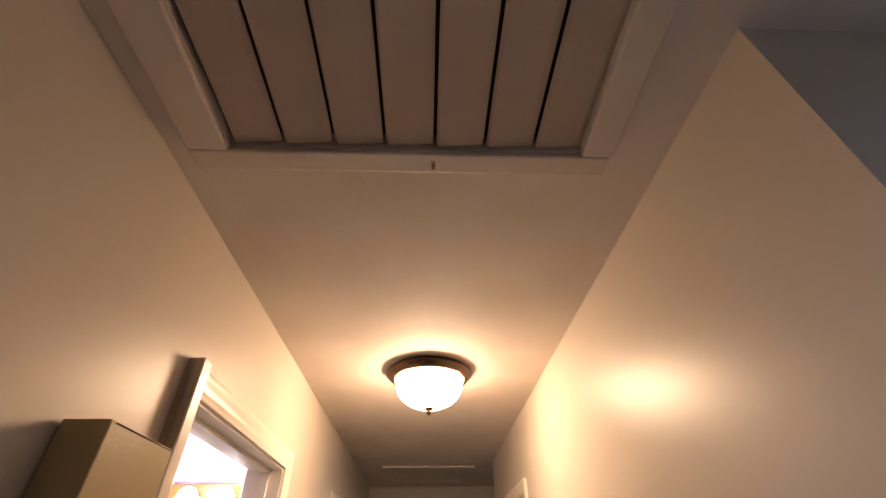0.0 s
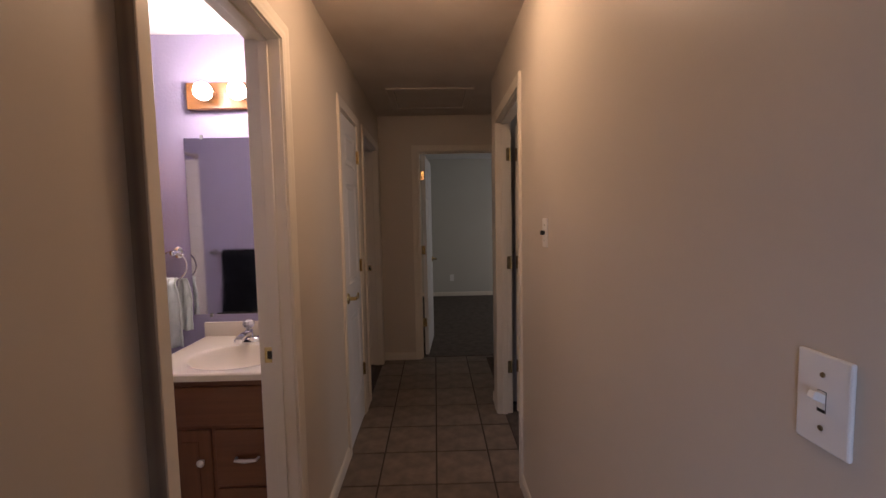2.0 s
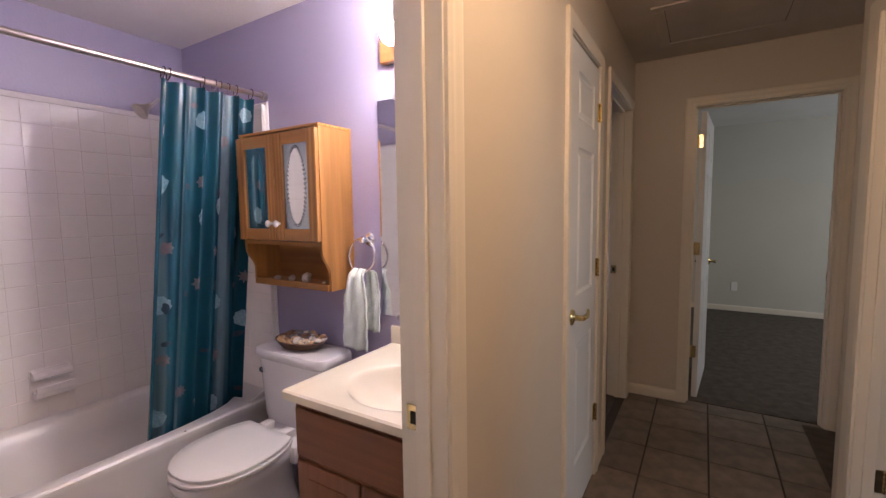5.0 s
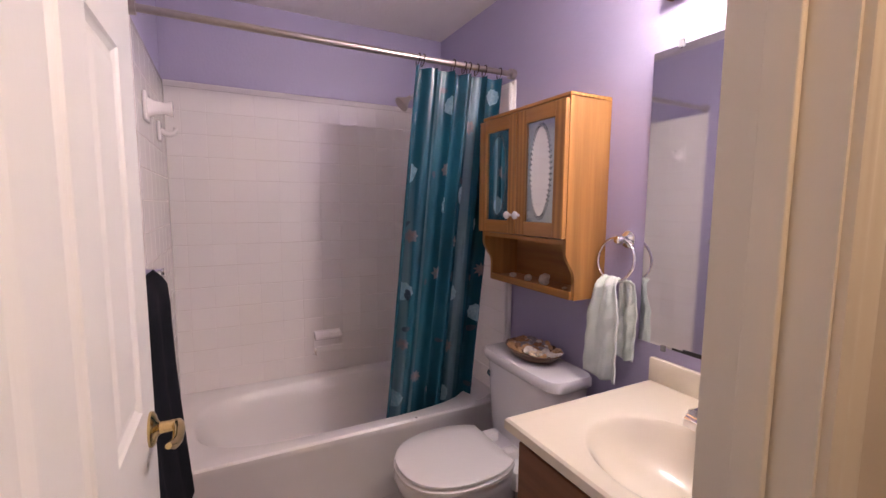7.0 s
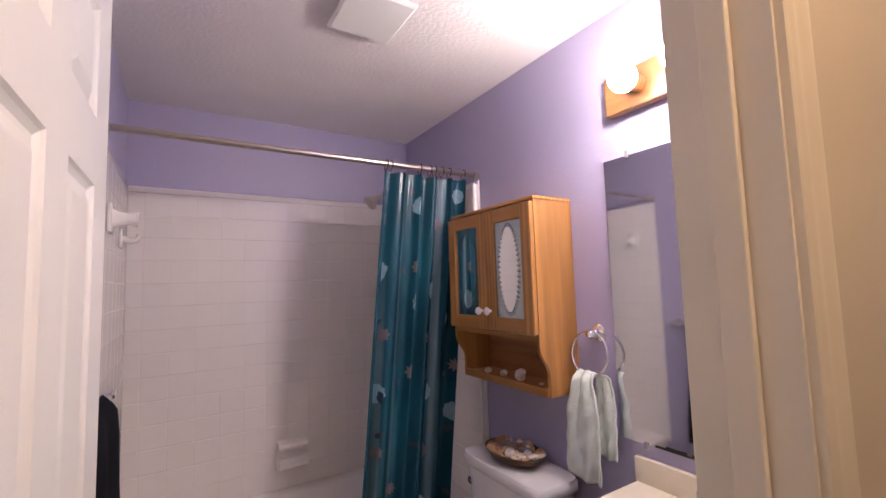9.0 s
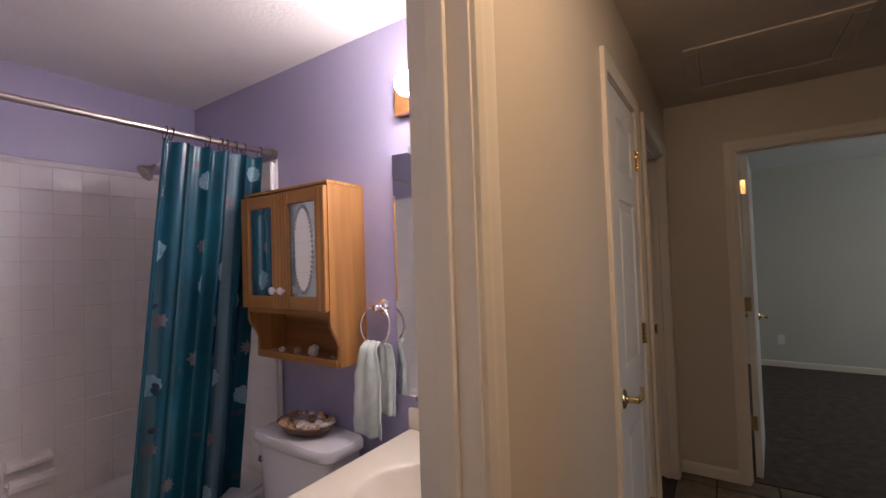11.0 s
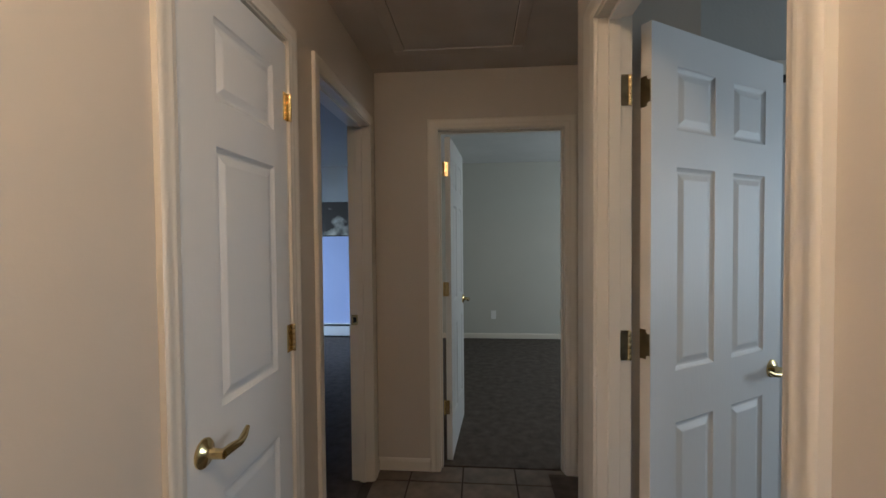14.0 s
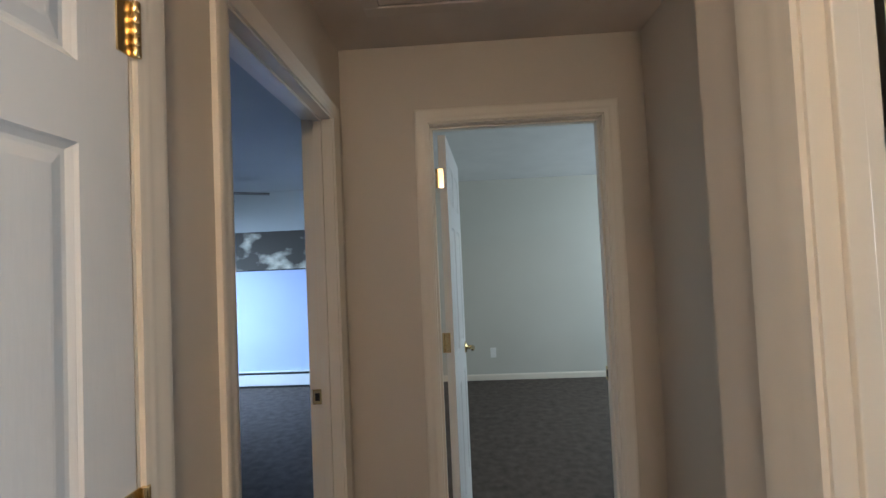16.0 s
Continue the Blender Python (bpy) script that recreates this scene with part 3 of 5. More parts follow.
# ---- doors and their frames ----
HX = on_x(XL, 1)
bath_frame = door_frame("door_frame_bath", "cream casing and jamb of the bathroom doorway", HX, on_x(-0.13, -1), 0.115, *BATH, HEAD, (2.216, 0.909, -0.082), 0.04)
door_frame("door_frame_linen", "cream casing and jamb of the linen closet door", HX, on_x(-0.13, -1), 0.115, *LINEN, HEAD, None, 0.04)
door_frame("door_frame_bedroom", "cream casing and jamb of an open bedroom doorway", HX, on_x(-0.13, -1), 0.115, *BED, HEAD, (4.69, 0.936, -0.09), 0.04)
right_frame = door_frame("door_frame_right", "cream casing and jamb of the side room doorway", on_x(XR, -1), on_x(1.036, 1), 0.091, *RIGHT, HEAD, (2.826, 0.93, -0.075), 0.03, wide_b=1.8)
end_frame = door_frame("door_frame_end", "cream casing and jamb of the end doorway", on_y(YE, -1), on_y(YE + 0.115, 1), 0.115, *END, HEAD, (1.091, 0.93, -0.09), 0.04)

post = part("trim_post", boxes((XL, 0.018, 1.425, 1.462, 0.0, 2.102), bevel=0.003), TRIM, bath_frame, "cream painted square trim post")
# thin strip that puts shade on the post's near face by colour
part("post_shade_strip", boxes((XL, 0.015, 1.423, 1.4248, 0.0, 2.098)), POSTSHADE, post, "grey-brown strip painting the shade on the post's near side")


def six_panel(w, h):
    st, mid = 0.115, 0.10
    pw = (w - 2 * st - mid) / 2
    cols = ((st, st + pw), (st + pw + mid, w - st))
    rows = ((0.24, 0.82), (0.98, 1.60), (1.71, 1.90))
    return [(a, b, c, d) for a, b in cols for c, d in rows]


def door(name, label, m, w, panels, side, lever_z, lever_sides, hinges, hinge_mat, hinge_pose):
    d = thing(name, label, "door", m)
    leaf = part("leaf", panel_leaf(w, 2.012, 0.035, panels), DOOR, d)
    leaf.location = (0, 0, 0.008)
    for sd in lever_sides:
        lever(d, w - 0.058, lever_z, 0.0 if sd > 0 else -0.035, sd, -1)
    bm = slab(lambda s, z, v: Vector((w + v, s, z)), -0.030, -0.006, lever_z - 0.029, lever_z + 0.029, -0.001, 0.0015)
    part("latch_plate", bm, BRASS, d)
    for z in hinges:
        hinge(d, hinge_pose @ Matrix.Translation((0, 0, z)) if hinge_pose is not None else Matrix.Translation((0, 0, z)), hinge_mat)
    return d


HZ = (0.342, 1.081, 1.822)
# bathroom door: hinged on the near jamb, swung in along the near wall; its front faces the mirror
door("bath_door", "white moulded panel door standing open into the bathroom", pose(-0.13, 1.511, 0, 0, 0, 179.4),
     0.69, six_panel(0.69, 2.012), -1, 0.93, (-1,), (), BRASS, None)
# linen closet door: closed, opens into the hall, three panels in one column
W = 0.502
linen = door("linen_door", "narrow white three-panel door, closed, brass lever", Matrix.Translation((XL + 0.001, 3.647, 0)) @ pose(0, 0, 0, 0, 0, -90), W,
             [(0.086, 0.372, 0.24, 0.79), (0.086, 0.372, 0.995, 1.612), (0.086, 0.372, 1.722, 1.915)], 1, 0.927, (1,), (), BRASS, None)
for z in HZ:
    hinge(linen, pose(-0.008, 0.0085, z, 0, 0, 0), BRASS, False, True, sunk=0.007)
# side room door: swung well past square, front face to the hall
RM = pose(1.047, 3.603, 0, 0, 0, 32) @ Matrix.Translation((0.041, 0.006, 0))
rdoor = door("side_room_door", "white six-panel door standing wide open, brass lever", RM, 0.72, six_panel(0.72, 2.012), -1, 0.915, (1, -1), (), AGED, None)
# warm lamp light on the white hinge edge, put in as a cream strip
part("edge_warm_light", boxes((-0.0012, 0.0, -0.0345, -0.0005, 0.009, 2.019)), TRIM, rdoor, "cream strip painting warm hall light on the hinge edge")
# end room door: swung in to the left
door("end_room_door", "white six-panel door standing open into the far bedroom", pose(0.394, YE + 0.118, 0, 0, 0, 86), 0.71, six_panel(0.71, 2.012), -1, 0.93, (1, -1), (), BRASS, None)
door("bedroom_door", "white six-panel door standing open inside the bedroom", pose(-0.135, 3.935, 0, 0, 0, 188), 0.75, six_panel(0.75, 2.012), -1, 0.93, (1, -1), (), BRASS, None)


for z in HZ:
    hinge(right_frame, pose(1.036, 3.598, z, 0, 0, 6), AGED, one_side=True)
    bm = boxes((-0.0035, -0.0005, -0.033, -0.001, z - 0.044, z + 0.044))
    edges = [e for e in bm.edges if all(v.co.y < -0.03 for v in e.verts) and abs(e.verts[0].co.z - e.verts[1].co.z) < 0.001]
    bmesh.ops.bevel(bm, geom=edges, offset=0.012, segments=3, affect="EDGES")
    part("hinge_leaf", bm, AGED, rdoor, "aged brass hinge leaf")
    hinge(end_frame, pose(0.384, YE + 0.113, z, 0, 0, 0), BRASS, False, True)

# baseboards
BB = 0.075


def baseboard(place, a, b, mat=None):
    bm = bmesh.new()
    prof = [(0, 0), (0, 0.011), (BB - 0.018, 0.011), (BB - 0.006, 0.007), (BB, 0.003), (BB, 0)]
    for z, v in prof:
        bm.verts.new(place(a, z, v))
        bm.verts.new(place(b, z, v))
    vs = list(bm.verts)
    for k in range(len(prof) - 1):
        bm.faces.new((vs[2 * k], vs[2 * k + 1], vs[2 * k + 3], vs[2 * k + 2]))
    bm.faces.new(vs[0::2])
    bm.faces.new(vs[1::2])
    bmesh.ops.recalc_face_normals(bm, faces=bm.faces)
    tagged(part("baseboard", bm, mat or TRIM), "cream painted wooden baseboard", "baseboard", kind="structure")


for a, b in ((-3.0, 1.432), (2.276, 3.079), (3.726, 3.868), (4.758, YE)):
    baseboard(HX, a, b)
for a, b in ((0.853, 2.762), (3.678, 3.84)):
    baseboard(on_x(XR, -1), a, b)
baseboard(on_y(YE, -1), XL, 0.310)
baseboard(on_y(YE, -1), 1.158, 1.275)
baseboard(on_x(1.275, -1), 3.84, YE)
baseboard(on_y(FARY, -1), XL, 3.9)
baseboard(on_x(XL, 1), YE + 0.115, FARY)

# ---- hall: fan shutter, hatch, lamp ----
shutter = thing("whole_house_fan_shutter", "brown metal ceiling shutter with closed slats in a painted frame", "fan shutter", pose(0, 0, H))
bm = bmesh.new()
for (a, b), (c, d) in (((FX0 - 0.075, FX1 + 0.055), (FY1, FY1 + 0.047)), ((FX0 - 0.075, FX1 + 0.06), (FY0 - 0.05, FY0)),
                       ((FX0 - 0.075, FX0), (FY0, FY1)), ((FX1, FX1 + 0.06), (FY0, FY1))):
    box(bm, a, b, c, d, -0.014, 0.0, 0.004)
part("shutter_frame", bm, CEIL, shutter)
part("shutter_backing", boxes((FX0, FX1, FY0, FY1, 0.045, 0.05)), DARK, shutter)
pitch = (FX1 - FX0) / 7
for k in range(7):
    a = FX0 + k * pitch
    bm = bmesh.new()
    sec = [(0.008, 0.010), (0.013, 0.004), (0.03, 0.0045), (pitch - 0.010, 0.009), (pitch + 0.0015, 0.0125), (pitch + 0.0015, 0.0155), (0.03, 0.010), (0.008, 0.013)]
    loft(bm, [[(a + u, y, v) for u, v in sec] for y in (FY0 + 0.003, FY1 - 0.006)])
    part("slat", bm, SLATM, shutter)
part("latch", boxes((0.485, 0.492, FY1 + 0.016, FY1 + 0.03, -0.022, -0.014)), BRASS, shutter)

hatch = thing("attic_hatch", "painted attic access panel with a moulded frame", "hatch", pose(0, 0, H))
bm = bmesh.new()
X0, X1, Y0, Y1, w = 0.165, 0.832, 3.962, 4.585, 0.057
for a, b, c, d in ((X0, X1, Y0, Y0 + w), (X0, X1, Y1 - w, Y1), (X0, X0 + w, Y0 + w, Y1 - w), (X1 - w, X1, Y0 + w, Y1 - w)):
    box(bm, a, b, c, d, -0.011, 0, 0.005)
part("hatch_frame", bm, CEIL, hatch)
part("hatch_panel", boxes((X0 + w + 0.003, X1 - w - 0.003, Y0 + w + 0.003, Y1 - w - 0.006, -0.006, 0.0)), CEIL, hatch)
part("shadow_gap", boxes((X0 + w, X1 - w, Y1 - w - 0.006, Y1 - w, -0.003, 0.0), (X0 + w, X0 + w + 0.003, Y0 + w, Y1 - w - 0.006, -0.003, 0.0), (X1 - w - 0.003, X1 - w, Y0 + w, Y1 - w - 0.006, -0.003, 0.0)), DARK, hatch)

lamp = thing("ceiling_light", "flush ceiling light, bronze ring and lit alabaster glass bowl", "ceiling light", pose(0.489, 2.19, H))
part("canopy_ring", lathe(bmesh.new(), [(0, 0), (0.13, 0), (0.155, -0.004), (0.165, -0.012), (0.167, -0.021), (0.158, -0.027), (0.155, -0.033), (0.148, -0.036), (0.144, -0.041), (0.135, -0.042), (0.130, -0.038), (0.124, -0.03), (0, -0.02)], segs=56), BRONZE, lamp, smooth=True)
part("glass_bowl", lathe(bmesh.new(), [(0.120, -0.026), (0.127, -0.036), (0.128, -0.055), (0.123, -0.080), (0.110, -0.104), (0.087, -0.124), (0.056, -0.138), (0.018, -0.145), (0, -0.145)], segs=56), BOWL, lamp, "lit frosted glass bowl", smooth=True)
part("finial", lathe(bmesh.new(), [(0, -0.140), (0.017, -0.141), (0.019, -0.147), (0.012, -0.152), (0.008, -0.156), (0.009, -0.161), (0.006, -0.168), (0, -0.172)], segs=24), BRONZE, lamp, smooth=True)

# chime box
chime = thing("door_chime", "plain olive-tan door chime box on the wall", "door chime", pose(XL, 1.293, 1.77))
part("housing", boxes((0.004, 0.07, -0.116, 0.061, 0.003, 0.135), bevel=0.003), CHIMEM, chime)
part("back_plate", boxes((0, 0.004, -0.10, 0.055, 0.0, 0.134)), AGED, chime)
part("housing_seam", boxes((0.07, 0.0712, -0.103, 0.055, 0.131, 0.1325)), DARK, chime)
for k in range(6):
    part("grille_slot", boxes((0.02, 0.062, 0.000 + 0.0095 * k, 0.005 + 0.0095 * k, 0.1346, 0.1364)), DARK, chime)


def wall_plate(name, label, place_m, w, h):
    p = thing(name, label, "switch", place_m)
    part("plate", boxes((-w / 2, w / 2, 0.0, 0.006, -h / 2, h / 2), bevel=0.0025), PLASTIC, p)
    for z in (-0.03, 0.03):
        bm = lathe(bmesh.new(), [(0, 0.006), (0.0032, 0.006), (0.0028, 0.0072), (0, 0.0074)], axis="y", segs=14)
        bm.transform(Matrix.Translation((0, 0, z)))
        part("screw", bm, AGED, p)
    return p


sw = wall_plate("light_switch", "white toggle switch plate on the beige wall", pose(XR, 1.1155, 1.190, 0, 0, 90), 0.066, 0.106)
part("toggle_slot", boxes((-0.0054, 0.0054, 0.0056, 0.0063, -0.0122, 0.0122)), DARK, sw)
part("slot_liner", boxes((-0.0048, 0.0048, 0.0056, 0.0068, -0.0080, 0.0116)), PLASTIC, sw)
bm = boxes((-0.0048, 0.0048, 0.004, 0.021, -0.004, 0.0055), bevel=0.0018)
bm.transform(Matrix.Rotation(radians(24), 4, "X"))
part("toggle", bm, PLASTIC, sw)
dim = wall_plate("dimmer_switch", "white wall plate with a black slider knob", pose(XR, 2.307, 1.335, 0, 0, 90), 0.067, 0.112)
part("slider_slot", boxes((-0.004, 0.004, 0.0058, 0.0066, -0.03, 0.012)), PLASTIC, dim)
part("slider_knob", lathe(bmesh.new(), [(0, 0.006), (0.0075, 0.006), (0.0085, 0.009), (0.0095, 0.018), (0.008, 0.022), (0, 0.0225)], axis="y", segs=24), BLACKP, dim, "black knob", smooth=True)
part("lower_tab", boxes((-0.006, 0.006, 0.006, 0.009, -0.036, -0.031)), PLASTIC, dim)

# ---- bathroom ----
# tub surround tiles come last in the file
RIM = 0.40
TX1 = -1.505
tub = thing("bathtub", "white enamelled bathtub with a rounded basin", "bathtub", pose(0, 0, 0))
tx, ty = (BX0 + 0.012 + TX1) / 2, (BY0 + BY1) / 2
bm = bmesh.new()
hw, hl = (TX1 - BX0 - 0.012) / 2, (BY1 - BY0) / 2 - 0.012


def rect_ring(z, dx, dy, n=48):
    """A ring on a rectangle, matched point for point with an oval."""
    out = []
    for i in range(n):
        a = 2 * math.pi * i / n
        c, s = math.cos(a), math.sin(a)
        k = 1 / max(abs(c), abs(s))
        out.append((tx + dx * c * k, ty + dy * s * k, z))
    return out


rings = [rect_ring(0.0, hw - 0.03, hl), rect_ring(0.05, hw - 0.03, hl), rect_ring(0.06, hw - 0.018, hl), rect_ring(RIM - 0.06, hw - 0.012, hl), rect_ring(RIM - 0.035, hw, hl), rect_ring(RIM - 0.008, hw, hl), rect_ring(RIM, hw - 0.008, hl - 0.004),
         oval(tx, ty, RIM - 0.001, hw - 0.065, hl - 0.075, 48, 3.2), oval(tx, ty, RIM - 0.015, hw - 0.085, hl - 0.09, 48, 3.2), oval(tx, ty, RIM - 0.12, hw - 0.11, hl - 0.14, 48, 3.0),
         oval(tx, ty, 0.13, hw - 0.14, hl - 0.22, 48, 2.8), oval(tx, ty, 0.075, hw - 0.18, hl - 0.28, 48, 2.6), oval(tx, ty, 0.06, hw - 0.26, hl - 0.40, 48, 2.4)]
loft(bm, rings)
part("tub_body", bm, ENAMEL, tub, smooth=True)
part("rim_plug", lathe(bmesh.new(), [(0, 0), (0.006, 0), (0.005, 0.002), (0, 0.0025)], (TX1 - 0.012, 2.43, RIM - 0.002), "z", 14), BLACKP, tub, "small dark plug in the rim")
part("drain", lathe(bmesh.new(), [(0, 0.062), (0.03, 0.062), (0.033, 0.066), (0, 0.066)], (tx, ty + 0.36, 0)), CHROME, tub, "chrome drain", smooth=True)

soap = thing("soap_dish", "white ceramic soap dish on the tile", "soap dish", pose(BX0 + 0.012, 2.19, 0.51))
bm = boxes((0, 0.008, -0.078, 0.078, -0.004, 0.132), bevel=0.004)
rows = [(0.0, 0.004), (0.045, 0.0), (0.075, 0.01), (0.084, 0.035), (0.084, 0.062), (0.077, 0.064), (0.072, 0.04), (0.05, 0.03), (0.0, 0.03)]
loft(bm, [[(d, s, z) for d, z in rows] for s in (-0.072, -0.066, 0.066, 0.072)])
rows = [(0.0, 0.092), (0.045, 0.088), (0.058, 0.094), (0.060, 0.108), (0.05, 0.122), (0.02, 0.130), (0.0, 0.130)]
loft(bm, [[(d, s, z) for d, z in rows] for s in (-0.072, 0.072)])
part("dish", bm, TILE, soap)

bar2 = thing("ceramic_towel_post", "white ceramic towel bar post on the tile", "towel post", pose(-1.66, BY0 + 0.012, 1.69))
bm = boxes((-0.05, 0.05, 0, 0.012, -0.05, 0.05), bevel=0.005)
bm2 = loft(bmesh.new(), [oval(0, 0, 0.008, 0.036, 0.036, 20, 3), oval(0, 0, 0.03, 0.024, 0.024, 20, 3), oval(0, 0, 0.06, 0.02, 0.02, 20, 3), oval(0, 0, 0.085, 0.028, 0.028, 20, 3)])
bm2.transform(Matrix.Rotation(radians(-90), 4, "X"))
part("socket", bm2, TILE, bar2, smooth=True)
part("post", bm, TILE, bar2, smooth=True)
hook = thing("shower_hook", "small white ceramic hook on the tile", "hook", pose(-1.98, BY0 + 0.012, 1.655))
part("base", boxes((-0.03, 0.03, 0, 0.012, -0.04, 0.04), bevel=0.005), TILE, hook, smooth=True)
part("prong", tube(bmesh.new(), [(0, 0.01, 0), (0, 0.04, -0.012), (0, 0.058, -0.005), (0, 0.064, 0.016)], [0.014, 0.011, 0.010, 0.009], 12), TILE, hook, smooth=True)

RODZ = 1.962
rod = thing("shower_curtain_rod", "brushed metal shower curtain rod", "curtain rod", pose(-1.505, 0, RODZ))
part("rod", lathe(bmesh.new(), [(0, BY0), (0.0125, BY0), (0.0125, BY1), (0, BY1)], (0, 0, 0), "y", 20), NICKEL, rod, smooth=True)
for y0, y1 in ((BY0, BY0 + 0.025), (BY1 - 0.025, BY1)):
    part("flange", lathe(bmesh.new(), [(0, y0), (0.024, y0), (0.022, y1), (0, y1)], (0, 0, 0), "y", 20), NICKEL, rod, smooth=True)

curtain = thing("shower_curtain", "teal vinyl shower curtain printed with shells and fish, gathered aside", "shower curtain", pose(-1.505, 0, 0))
C1 = 2.86


def drape(u, v):
    z = 0.31 + v * (RODZ - 0.034 - 0.31)
    k = 1 - v
    y = 2.41 + (C1 - 2.41) * u - (0.105 * k) * (1 - u) - 0.06 * k * u
    fold = 0.030 * math.sin(u * 2 * math.pi * 5.6 + 0.6 * math.sin(7 * u) + 0.5 * k) + 0.012 * math.sin(u * 2 * math.pi * 13 + 1.3 + 0.8 * k)
    return (fold * (0.65 + 0.45 * k) + 0.016 * k * math.sin(3 * u + 2 * k) - 0.15 * k, y + 0.012 * math.sin(u * 2 * math.pi * 5.6 + 1.2), z)


part("curtain_sheet", sheet(bmesh.new(), 150, 36, drape, True, (1.15, 1.0)), CURTAIN, curtain, smooth=True)
for u in (0.03, 0.12, 0.44, 0.52, 0.60, 0.68, 0.77, 0.95):
    x, y, z = drape(u, 1.0)
    ring = [(0.018 * math.sin(a), y + 0.005 * math.cos(a), RODZ - 0.008 + 0.026 * math.cos(a)) for a in [2 * math.pi * i / 18 for i in range(18)]]
    part("curtain_hook", tube(bmesh.new(), ring, 0.0022, 6, True), BRONZE, curtain)


def on_cloth(u, v, lift=0.0022):
    """A point just off the room side of the curtain."""
    p, q, r = (Vector(drape(*c)) for c in ((u, v), (u + 0.002, v), (u, v + 0.002)))
    nrm = (q - p).cross(r - p).normalized()
    return p + nrm * (lift if nrm.x > 0 else -lift)


def printed(name, u, v, turn, outline, mat):
    """A flat print laid on the cloth: a fan of faces from its middle to an outline of (x, y) in metres."""
    bm = bmesh.new()
    c, sn = math.cos(turn), math.sin(turn)
    spot = lambda x, y: on_cloth(u + (c * x - sn * y) / 1.15, v + (sn * x + c * y) / 1.6)
    rings = [[bm.verts.new(spot(k * x, k * y)) for x, y in outline] for k in (0.35, 0.7, 1.0)]
    mid = bm.verts.new(spot(0, 0))
    for i in range(len(outline)):
        h = (i + 1) % len(outline)
        bm.faces.new((mid, rings[0][i], rings[0][h]))
        for a, b in zip(rings, rings[1:]):
            bm.faces.new((a[i], a[h], b[h], b[i]))
    part(name, bm, mat, curtain, smooth=True)


def scallop(r):
    out = [(0.16 * r, -0.8 * r), (-0.16 * r, -0.8 * r)]
    for i in range(15):
        a = math.pi * (1.18 - 1.36 * i / 14)
        k = r * (0.88 + 0.12 * (i % 2))
        out.append((k * math.cos(a), k * math.sin(a) * 0.95))
    return out


def star(r, n=5, dip=0.42):
    return [((r if i % 2 == 0 else r * dip) * math.cos(math.pi * i / n), (r if i % 2 == 0 else r * dip) * math.sin(math.pi * i / n)) for i in range(2 * n)]


def leaf_shape(r):
    return [(r * math.cos(a), 0.42 * r * math.sin(a) * (1.25 - 0.5 * math.cos(a))) for a in [2 * math.pi * i / 12 for i in range(12)]]


prng = random.Random(11)
for i in range(4):
    for k in range(6):
        u, v = 0.13 + 0.245 * i + prng.uniform(-0.06, 0.06), 0.08 + 0.155 * k + 0.07 * (i % 2) + prng.uniform(-0.03, 0.03)
        if v < 0.97:
            if (i + k) % 2 == 0:
                printed("shell_print", u, v, prng.uniform(-0.7, 0.7), scallop(prng.uniform(0.042, 0.054)), PRINT_SHELL)
            else:
                printed("coral_print", u, v, prng.uniform(0, 3), star(prng.uniform(0.026, 0.038), prng.choice((7, 8, 9)), prng.uniform(0.55, 0.75)), PRINT_CORAL)
        u, v = 0.08 + 0.245 * i + prng.uniform(-0.05, 0.09), 0.13 + 0.155 * k + prng.uniform(-0.05, 0.05)
        if v < 0.97 and 0.03 < u < 0.97:
            printed("leaf_print", u, v, prng.uniform(-1.5, 1.5), leaf_shape(prng.uniform(0.016, 0.028)), PRINT_NAVY)

# white liner edge on the wall side
liner = thing("curtain_liner", "white vinyl strip at the curtain's wall edge", "curtain liner", pose(-1.505, 0, 0))
part("liner_sheet", sheet(bmesh.new(), 8, 10, lambda u, v: (0.028 + 0.006 * math.sin(9 * u), 2.872 + 0.04 * u, 0.45 + v * (RODZ - 0.05 - 0.45)), True), PLASTIC, liner)

head = thing("shower_fixture", "chrome shower head on a bent arm", "shower head", pose(-1.95, BY1 - 0.012, 1.935))
part("arm", tube(bmesh.new(), [(0, 0, 0.03), (0, -0.22, 0.035), (0, -0.29, 0.01), (0, -0.33, -0.03)], 0.009, 12), CHROME, head, smooth=True)
bm = lathe(bmesh.new(), [(0, 0), (0.012, 0), (0.014, 0.02), (0.03, 0.045), (0.04, 0.06), (0.04, 0.068), (0, 0.07)], segs=24)
bm.transform(Matrix.Translation((0, -0.325, -0.02)) @ Matrix.Rotation(radians(130), 4, "X"))
part("rose", bm, NICKEL, head, smooth=True)
part("flange", lathe(bmesh.new(), [(0, 0), (0.03, 0), (0.02, 0.012), (0, 0.012)], (0, -0.012, 0.03), "y", 20), CHROME, head, smooth=True)

guard = thing("splash_guard", "white plastic splash guard on the tub's rim by the wall", "splash guard", pose(TX1 - 0.035, BY1 - 0.012, RIM))
curve = [(0, 0)] + [(0, 0.15)] + [(-0.15 * (1 - math.cos(a)), 0.15 * (1 - math.sin(a)) + 0.004) for a in [math.pi / 2 * i / 10 for i in range(1, 11)]] + [(-0.15, 0)]
part("fin", loft(bmesh.new(), [[(x, y, z) for y, z in curve] for x in (0.0, 0.007)]), PLASTIC, guard)

